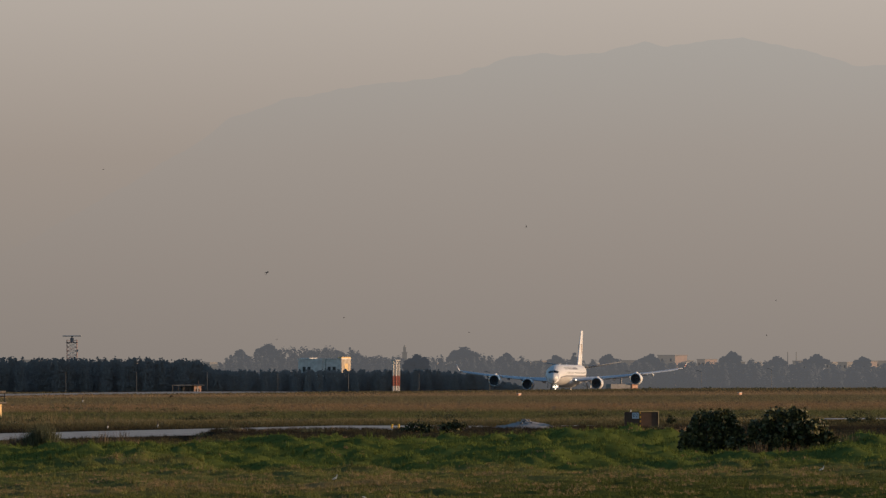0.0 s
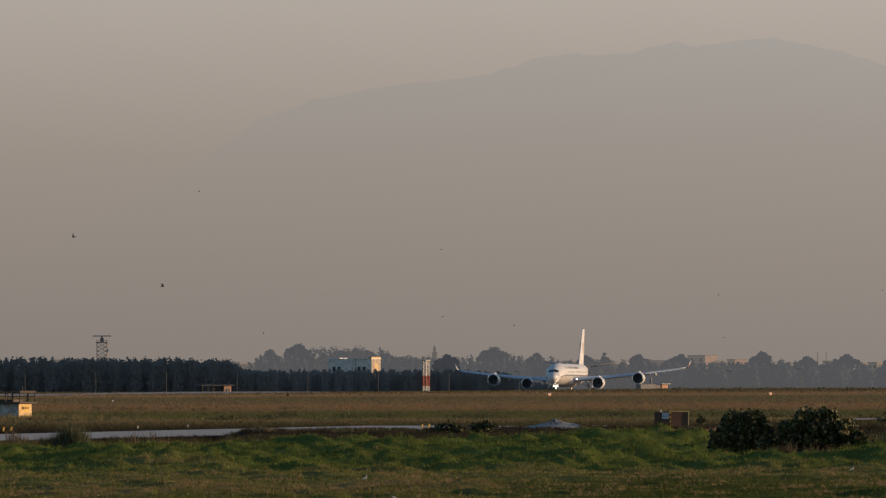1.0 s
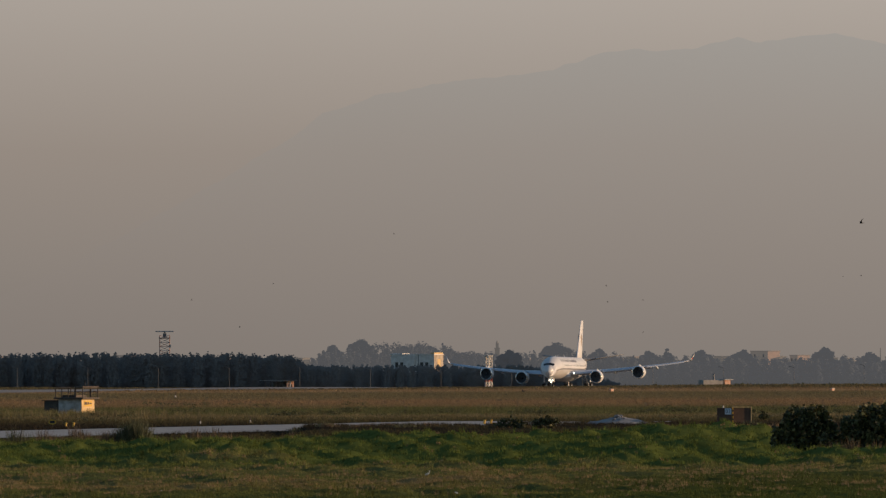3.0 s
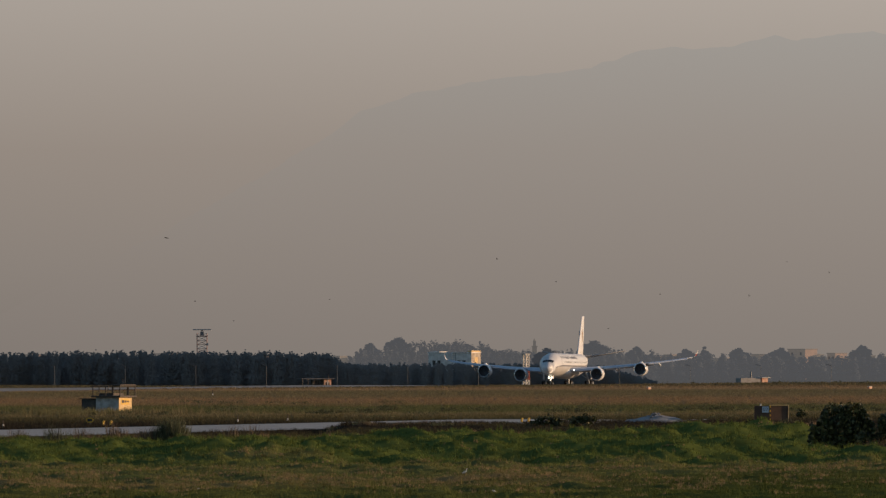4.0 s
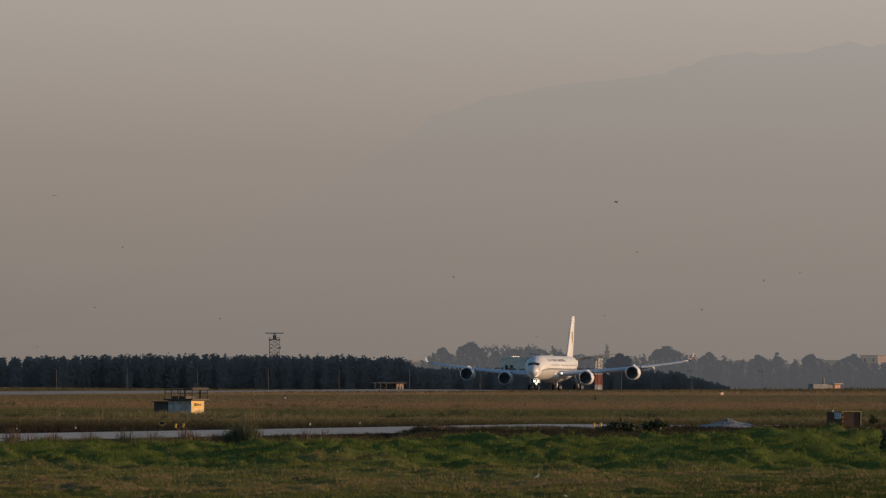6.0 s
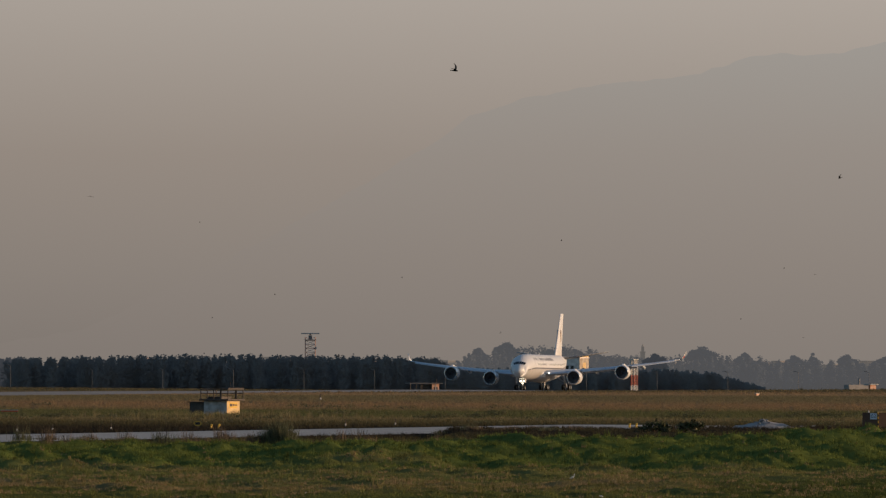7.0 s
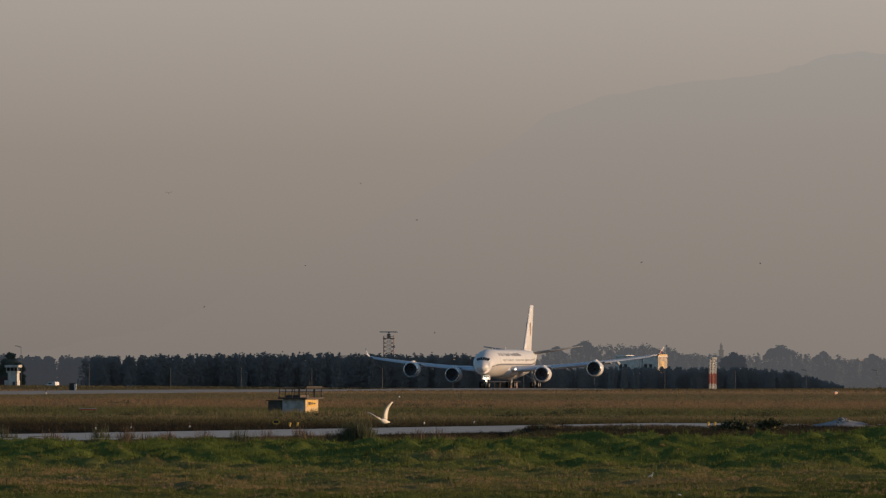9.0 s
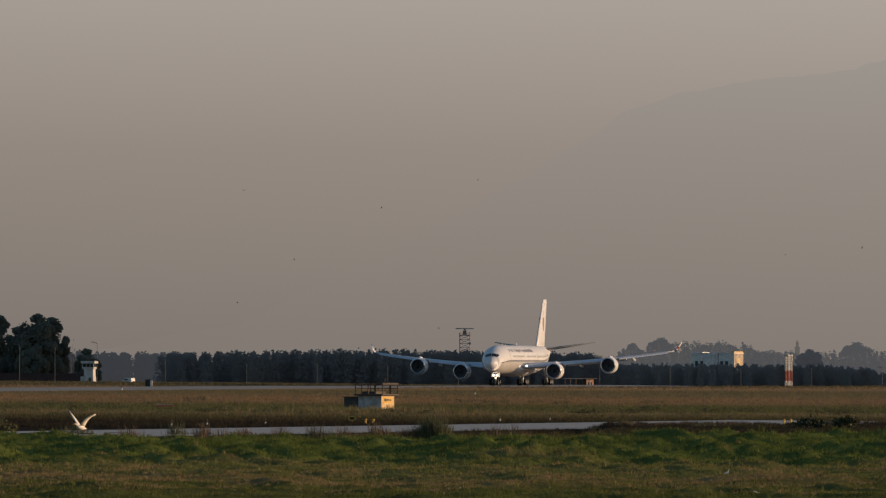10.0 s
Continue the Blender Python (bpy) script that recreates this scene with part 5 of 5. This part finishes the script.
for i, u in enumerate(TOWN):
    w, h = rt.uniform(2.2, 6.0), rt.uniform(8.2, 10.7)
    wins = [(-w / 4, h - 1.6, 0.8, 1.1), (w / 4, h - 1.6, 0.8, 1.1)]
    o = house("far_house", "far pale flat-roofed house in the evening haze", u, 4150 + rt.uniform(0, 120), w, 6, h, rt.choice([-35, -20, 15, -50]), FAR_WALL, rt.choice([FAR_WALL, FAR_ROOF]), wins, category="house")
    tagged(o, group="houses of the far town")
for u, w, h in ((41.2, 11, 12.8), (44.8, 5, 11.0), (36.9, 5, 10.6), (61.5, 5, 10.0), (-15.5, 6, 10.6), (-38.8, 5, 11.3), (-25.0, 8, 11.6), (-23.6, 6, 11.2)):
    tagged(house("far_house", "far tall house with low sun put into its wall colour", u, 4120, w, 7, h, -50, LIT_WALL, FAR_ROOF, [(-w / 4, h - 1.8, 0.9, 1.3), (w / 4, h - 1.8, 0.9, 1.3)], category="house"), group="houses of the far town")
for u in (53.2, 54.1):
    y = 4200
    p = empty("far_chimney", pose(at(u, y), y, -3), "thin far pole pale in the haze", "pole")
    part("pole", tubed((0, 0, 0), (0, 0, 14.5), 0.3, 0.2), FAR_WALL, p)


def lamp_pole(u, y, h, base):
    p = empty("light_pole", pose(at(u, y), y, base), "thin grey light pole before the trees", "street lamp", "light poles along the trees")
    part("pole", tubed((0, 0, 0), (0, 0, h), 0.075, 0.05), GALVA, p)
    part("arm", tubed((0, 0, h), (-0.9, 0, h + 0.3), 0.07), GALVA, p)
    part("lamp_head", boxed(-1.5, -0.8, -0.15, 0.15, h + 0.25, h + 0.4), GALVA, p)
    return p


first = lamp_pole(-44.0, 2640, 6.6, -2.4)
for i in range(1, 13):
    u, y = -44.0 + 7.35 * i, 2640 + (0 if i < 6 else 200)
    copy_thing(first, pose(at(u, y), y, -2.4 if i < 6 else -2.9))
copy_thing(first, pose(at(51.5, 3300), 3300, -2.5))
for u in (-72.0, -52.5):
    copy_thing(first, pose(at(u, 2420), 2420, -1.4))
t_lamp = lamp_pole(-59.6, 2330, 10.0, -0.8)
tagged(t_lamp, "tall street lamp beside the watch tower")
for u in (-67.7, -64.0):
    copy_thing(t_lamp, pose(at(u, 2340), 2340, -1.3))

# the watch tower, wall and what stands by it
y = 2300
w = empty("watch_tower", pose(at(-60.4, y), y, -1.0, 0, 0, -12), "small white watch tower with a glazed cabin", "tower")
part("lower_room", boxed(-2.3, 1.6, -1.6, 1.6, 0, 2.3), WALL_WHITE, w)
part("shaft", boxed(-1.35, 1.5, -1.4, 1.4, 2.302, 4.2), WALL_WHITE, w)
part("cabin", boxed(-1.75, 1.75, -1.7, 1.7, 4.202, 4.6), WALL_WHITE, w)
for px in (-1.7, -0.6, 0.6, 1.6):
    part("mullion", boxed(px, px + 0.12, -1.68, -1.56, 4.602, 5.5), WALL_WHITE, w)
part("glazing", boxed(-1.62, 1.62, -1.55, 1.55, 4.602, 5.5), GLASS_DARK, w, "dark cabin glazing")
part("roof", boxed(-2.15, 2.15, -2.1, 2.1, 5.502, 6.1, 0.05), WALL_WHITE, w, "white overhanging roof")
w.scale = (0.8, 0.8, 0.97)
part("door", boxed(0.2, 1.0, -1.63, -1.6, 0, 2.0), WALL_DARK, w)

wl = empty("perimeter_wall", pose(at(-69.0, 2360), 2360, -1.3), "dark reddish brick wall before the pines", "wall")
for i in range(8):
    part("wall_panel", boxed(-22 + i * 5.3, -22 + i * 5.3 + 5.2, -0.15, 0.15, 0, 3.2), BRICK_RED, wl)
    part("pier", boxed(-22 + i * 5.3 + 5.2, -22 + i * 5.3 + 5.3, -0.17, 0.17, 0, 3.25), BRICK_RED, wl)


def build_van():
    y = 2280
    x = at(-56.35, y)
    v = empty("van", pose(x, y, ground_z(x, y), 0, 0, -40), "small white van parked beyond the runway", "van")
    v.scale = (0.78, 0.78, 0.72)
    bm = bmesh.new()
    prof = [(-2.1, 0.35), (-2.15, 1.0), (-1.5, 1.15), (-0.9, 1.95), (1.9, 2.0), (2.1, 1.2), (2.1, 0.35)]
    loft(bm, [[(px, sy, pz) for px, pz in prof] for sy in (-0.85, 0.85)])
    bmesh.ops.recalc_face_normals(bm, faces=bm.faces)
    part("body", bm, WHITE, v)
    part("windscreen", boxed(-1.42, -0.98, -0.75, 0.75, 1.25, 1.85), GLASS_DARK, v)
    for sy in (-0.87, 0.86):
        part("side_window", boxed(-0.8, 0.6, sy, sy + 0.01, 1.25, 1.75), GLASS_DARK, v)
    for px in (-1.3, 1.3):
        for sy in (-0.8, 0.8):
            wh = part("wheel", tubed((px, sy - 0.1, 0.32), (px, sy + 0.1, 0.32), 0.32, n=14), TYRE, v)
            part("hubcap", tubed((px, sy - 0.12, 0.32), (px, sy + 0.12, 0.32), 0.15, n=10), GALVA, wh)


build_van()
y = 1690
x = at(-54.2, y)
c = empty("signal_box", pose(x, y, ground_z(x, y)), "black cabinet with a white side by the runway", "cabinet")
part("cabinet", boxed(-0.6, 0.25, -0.4, 0.4, 0, 1.25, 0.02), BLACK, c)
part("side_panel", boxed(0.254, 0.6, -0.4, 0.4, 0, 1.2), MAST_WHITE, c, "white panel")
part("lid", boxed(-0.65, 0.65, -0.45, 0.45, 1.252, 1.32), BLACK, c)


# ---- birds ----
FEATHER = mat("egret_white", (0.78, 0.75, 0.68), 0.8, vary=0.12, scale=0.08)
DARK_FEATHER = mat("swift_dark", (0.03, 0.027, 0.026), 0.8, vary=0.3, scale=0.05)
BEAK = mat("beak_yellow", (0.6, 0.4, 0.08), 0.5)


def body_bm(rings, n=10):
    """Rings: along y, height, half width, half height."""
    bm = bmesh.new()
    loft(bm, [[(rx * math.cos(a), y, z + rz * math.sin(a)) for a in np.linspace(0, 2 * math.pi, n, endpoint=False)] for y, z, rx, rz in rings])
    return bm


def wing_blade(s, span, chord, sweep, thick=0.012):
    """A bird's wing from the shoulder at the origin out along s * x."""
    bm = bmesh.new()
    rings = []
    for k in np.linspace(0, 1, 6):
        c = chord * (1 - 0.75 * k ** 1.8)
        y = -chord * 0.3 - chord * 0.35 * math.sin(k * 3.0) + sweep * k * k
        z = 0.12 * span * math.sin(k * 2.2)
        rings.append([(s * span * k, y, z), (s * span * k, y + c * 0.4, z + thick), (s * span * k, y + c, z - thick), (s * span * k, y + c * 0.4, z - thick)])
    loft(bm, rings)
    bmesh.ops.recalc_face_normals(bm, faces=bm.faces)
    return bm


def flying_egret():
    e = empty("flying_egret", Matrix(), "white egret in flight over the grass, wings beating", "bird")
    part("body", body_bm([(-0.2, 0.02, 0.02, 0.02), (-0.12, 0.0, 0.06, 0.06), (0.02, 0, 0.085, 0.08), (0.18, 0, 0.05, 0.045), (0.3, 0.0, 0.03, 0.012)]), FEATHER, e, smooth=True)
    part("head", body_bm([(-0.33, 0.06, 0.012, 0.012), (-0.29, 0.06, 0.03, 0.03), (-0.22, 0.05, 0.035, 0.035), (-0.16, 0.02, 0.03, 0.03)]), FEATHER, e, smooth=True)
    part("beak", tubed((0, -0.32, 0.06), (0, -0.42, 0.05), 0.014, 0.003), BEAK, e, "yellow beak")
    for s in (-0.02, 0.02):
        part("leg", tubed((s, 0.2, -0.03), (s, 0.46, -0.04), 0.008), BLACK, e)
    wings = [part("wing", wing_blade(s, 0.6, 0.26, 0.06), FEATHER, e, "broad white wing", True) for s in (1, -1)]
    return e, wings


def standing_egret(u, y, turn, crouch=False):
    x = at(u, y)
    e = empty("standing_egret", pose(x, y, ground_z(x, y) + 0.02, 0, 0, turn), "white egret standing in the short grass", "bird", "egrets in the grass")
    k = 0.5 if crouch else 0.62
    e.scale = (k, k, k)
    h = 0.16 if crouch else 0.24
    part("body", body_bm([(-0.16, h + 0.06, 0.03, 0.03), (-0.08, h + 0.05, 0.075, 0.075), (0.06, h, 0.08, 0.075), (0.22, h - 0.06, 0.03, 0.025)]), FEATHER, e, smooth=True)
    part("neck", tubed((0, -0.14, h + 0.05), (0, -0.18, h + (0.08 if crouch else 0.24)), 0.032, 0.024, 8), FEATHER, e)
    part("head", body_bm([(-0.25, h + (0.1 if crouch else 0.26), 0.01, 0.01), (-0.21, h + (0.1 if crouch else 0.26), 0.03, 0.03), (-0.15, h + (0.1 if crouch else 0.27), 0.02, 0.02)]), FEATHER, e, smooth=True)
    part("beak", tubed((0, -0.24, h + (0.1 if crouch else 0.26)), (0, -0.33, h + (0.08 if crouch else 0.24)), 0.012, 0.003), BEAK, e)
    for s in (-0.03, 0.03):
        part("leg", tubed((s, 0.02, -0.03), (s, 0.02, h), 0.009), BLACK, e)


def swift(label="small dark swift gliding in the evening sky"):
    e = empty("swift", Matrix(), label, "bird", "swifts in the sky")
    part("body", body_bm([(-0.09, 0, 0.008, 0.008), (-0.06, 0, 0.022, 0.022), (0, 0, 0.026, 0.024), (0.08, 0, 0.012, 0.01), (0.13, 0, 0.02, 0.004)], 8), DARK_FEATHER, e)
    wings = [part("wing", wing_blade(s, 0.2, 0.065, 0.09, 0.005), DARK_FEATHER, e) for s in (1, -1)]
    return e, wings


for u, y, turn, low in ((6.0, 445, 60, False), (-21.9, 402, 80, True), (9.1, 397, -70, True), (56.7, 484, 60, False)):
    standing_egret(u, y, turn, low)

egret, egret_wings = flying_egret()
# seconds, bearing, depth, height
EGRET = [(0, 60.0, 250, 0.6), (7.3, 3.0, 290, 0.6), (7.7, -3.5, 298, 1.25), (8.0, -5.5, 300, 1.75), (8.3, -8.4, 300, 2.45), (8.5, -10.1, 300, 2.9), (8.8, -16.3, 300, 3.75), (9.0, -21.8, 300, 3.7), (9.2, -28.7, 300, 3.8),
         (9.4, -36.0, 300, 3.65), (9.6, -44.3, 300, 3.7), (9.8, -53.4, 300, 3.6), (10.0, -61.3, 300, 3.35)]

# dark birds: seconds of entry and exit with bearing and elevation (milliradians) there, depth, size
SWIFTS = [
    (1.0, -24.2, 13.4, 2.5, 32.4, 14.3, 420, 1.0),
    (4.5, -15.2, 13.8, 5.5, 4.4, 16.1, 460, 1.0),
    (6.8, 13.0, 32.8, 7.5, -54.7, 24.8, 260, 1.0),
    (7.5, -33.6, 4.6, 8.0, -48.8, 8.4, 430, 1.0),
    (5.0, 34.0, 2.4, 5.5, 38.5, 3.8, 500, 1.0),
    (1.5, -22.0, 7.5, 2.5, -36.0, 5.8, 460, 1.0),
    (8.0, -10.0, 9.0, 10.0, 20.0, 12.0, 700, 0.75),
    (5.0, 28.0, 11.0, 10.0, -30.0, 16.0, 760, 0.75),
    (0.0, 26.0, 14.3, 5.0, -34.0, 4.0, 720, 0.75),
    (0.0, 7.0, 5.0, 6.0, 50.0, 7.5, 760, 0.75),
    (0.0, -18.0, 21.0, 7.0, 30.0, 3.0, 800, 0.75),
    (0.0, 52.0, 7.0, 9.0, -30.0, 10.0, 820, 0.75),
    (0.0, 0.0, 3.0, 10.0, -45.0, 6.0, 780, 0.75),
    (0.0, -50.0, 8.0, 8.0, 34.0, 4.5, 900, 0.75),
    (2.0, 36.0, 3.0, 10.0, -24.0, 3.4, 820, 0.75),
    (4.0, 44.0, 9.0, 10.0, 12.0, 11.0, 860, 0.75),
    (0.0, 20.0, 3.6, 10.0, 36.0, 12.0, 840, 0.75),
    (3.0, -50.0, 3.0, 10.0, -20.0, 24.0, 880, 0.75),
]
FLOCK = [swift() for _ in SWIFTS]
hover, hover_wings = swift("dark bird hanging still on the wind")


def sky_place(u, e, d):
    return at(u, d), d, EYE + e * 0.001 * d


def motions():
    walk(airliner, [run_row(t * 0.5) for t in range(21)])
    # the egret: path, heading and wing beats
    rows = []
    for t in [0, 2.5, 5.0, 7.4] + [7.5 + 0.1 * i for i in range(26)]:
        u, d, z = (lerp(t, [(r[0], r[k]) for r in EGRET]) for k in (1, 2, 3))
        rows.append((t, pose(at(u, d), d, z, -8, lerp(t, [(0, -20), (9.5, -20), (10, 6)]), -30)))
    egret.scale = (1.05, 1.05, 1.05)
    walk(egret, rows)
    beats = [(0.0, 0.2)] + [(7.5 + 0.05 * i, math.cos((0.05 * i - 1.0) * 2 * math.pi * 4)) for i in range(51)]
    for s, w in zip((1, -1), egret_wings):
        walk(w, [(t, pose(s * 0.03, -0.04, 0.03, 0, -s * (12 + 26 * b), 0)) for t, b in beats])
    # the swifts: straight glides with a slight wave, well outside the view before and after
    for i, ((t0, u0, e0, t1, u1, e1, d, k), (bird, wings)) in enumerate(zip(SWIFTS, FLOCK)):
        bird.scale = (k, k, k)
        left = u1 < u0
        rows = []
        for t in np.arange(0, 10.01, 0.5):
            q = (t - t0) / (t1 - t0)
            x, y, z = sky_place(u0 + (u1 - u0) * q, e0 + (e1 - e0) * q + 0.2 * math.sin(t * 1.7 + i), d)
            rows.append((float(t), pose(x, y, min(max(z, 4.0), 22.0), 12 * math.sin(t + i), 25 * math.sin(t * 1.3 + i), 75 if left else -75)))
        walk(bird, rows)
        for s, w in zip((1, -1), wings):
            walk(w, [(float(t), pose(s * 0.015, -0.02, 0.01, 0, -s * (8 + 30 * math.sin(t * 9 + i)), 0)) for t in np.arange(0, 10.01, 0.25)])
    hover.scale = (1.3, 1.3, 1.3)
    walk(hover, [(float(t), pose(*sky_place(-44.3 + 0.1 * math.sin(t), 17.6 + 0.1 * math.sin(t * 1.6), 760), 0, 6 * math.sin(t * 2), 10)) for t in np.arange(0, 10.01, 0.5)])
    for s, w in zip((1, -1), hover_wings):
        walk(w, [(float(t), pose(s * 0.015, -0.02, 0.01, 0, -s * (6 + 22 * math.sin(t * 7)), 0)) for t in np.arange(0, 10.01, 0.25)])


motions()
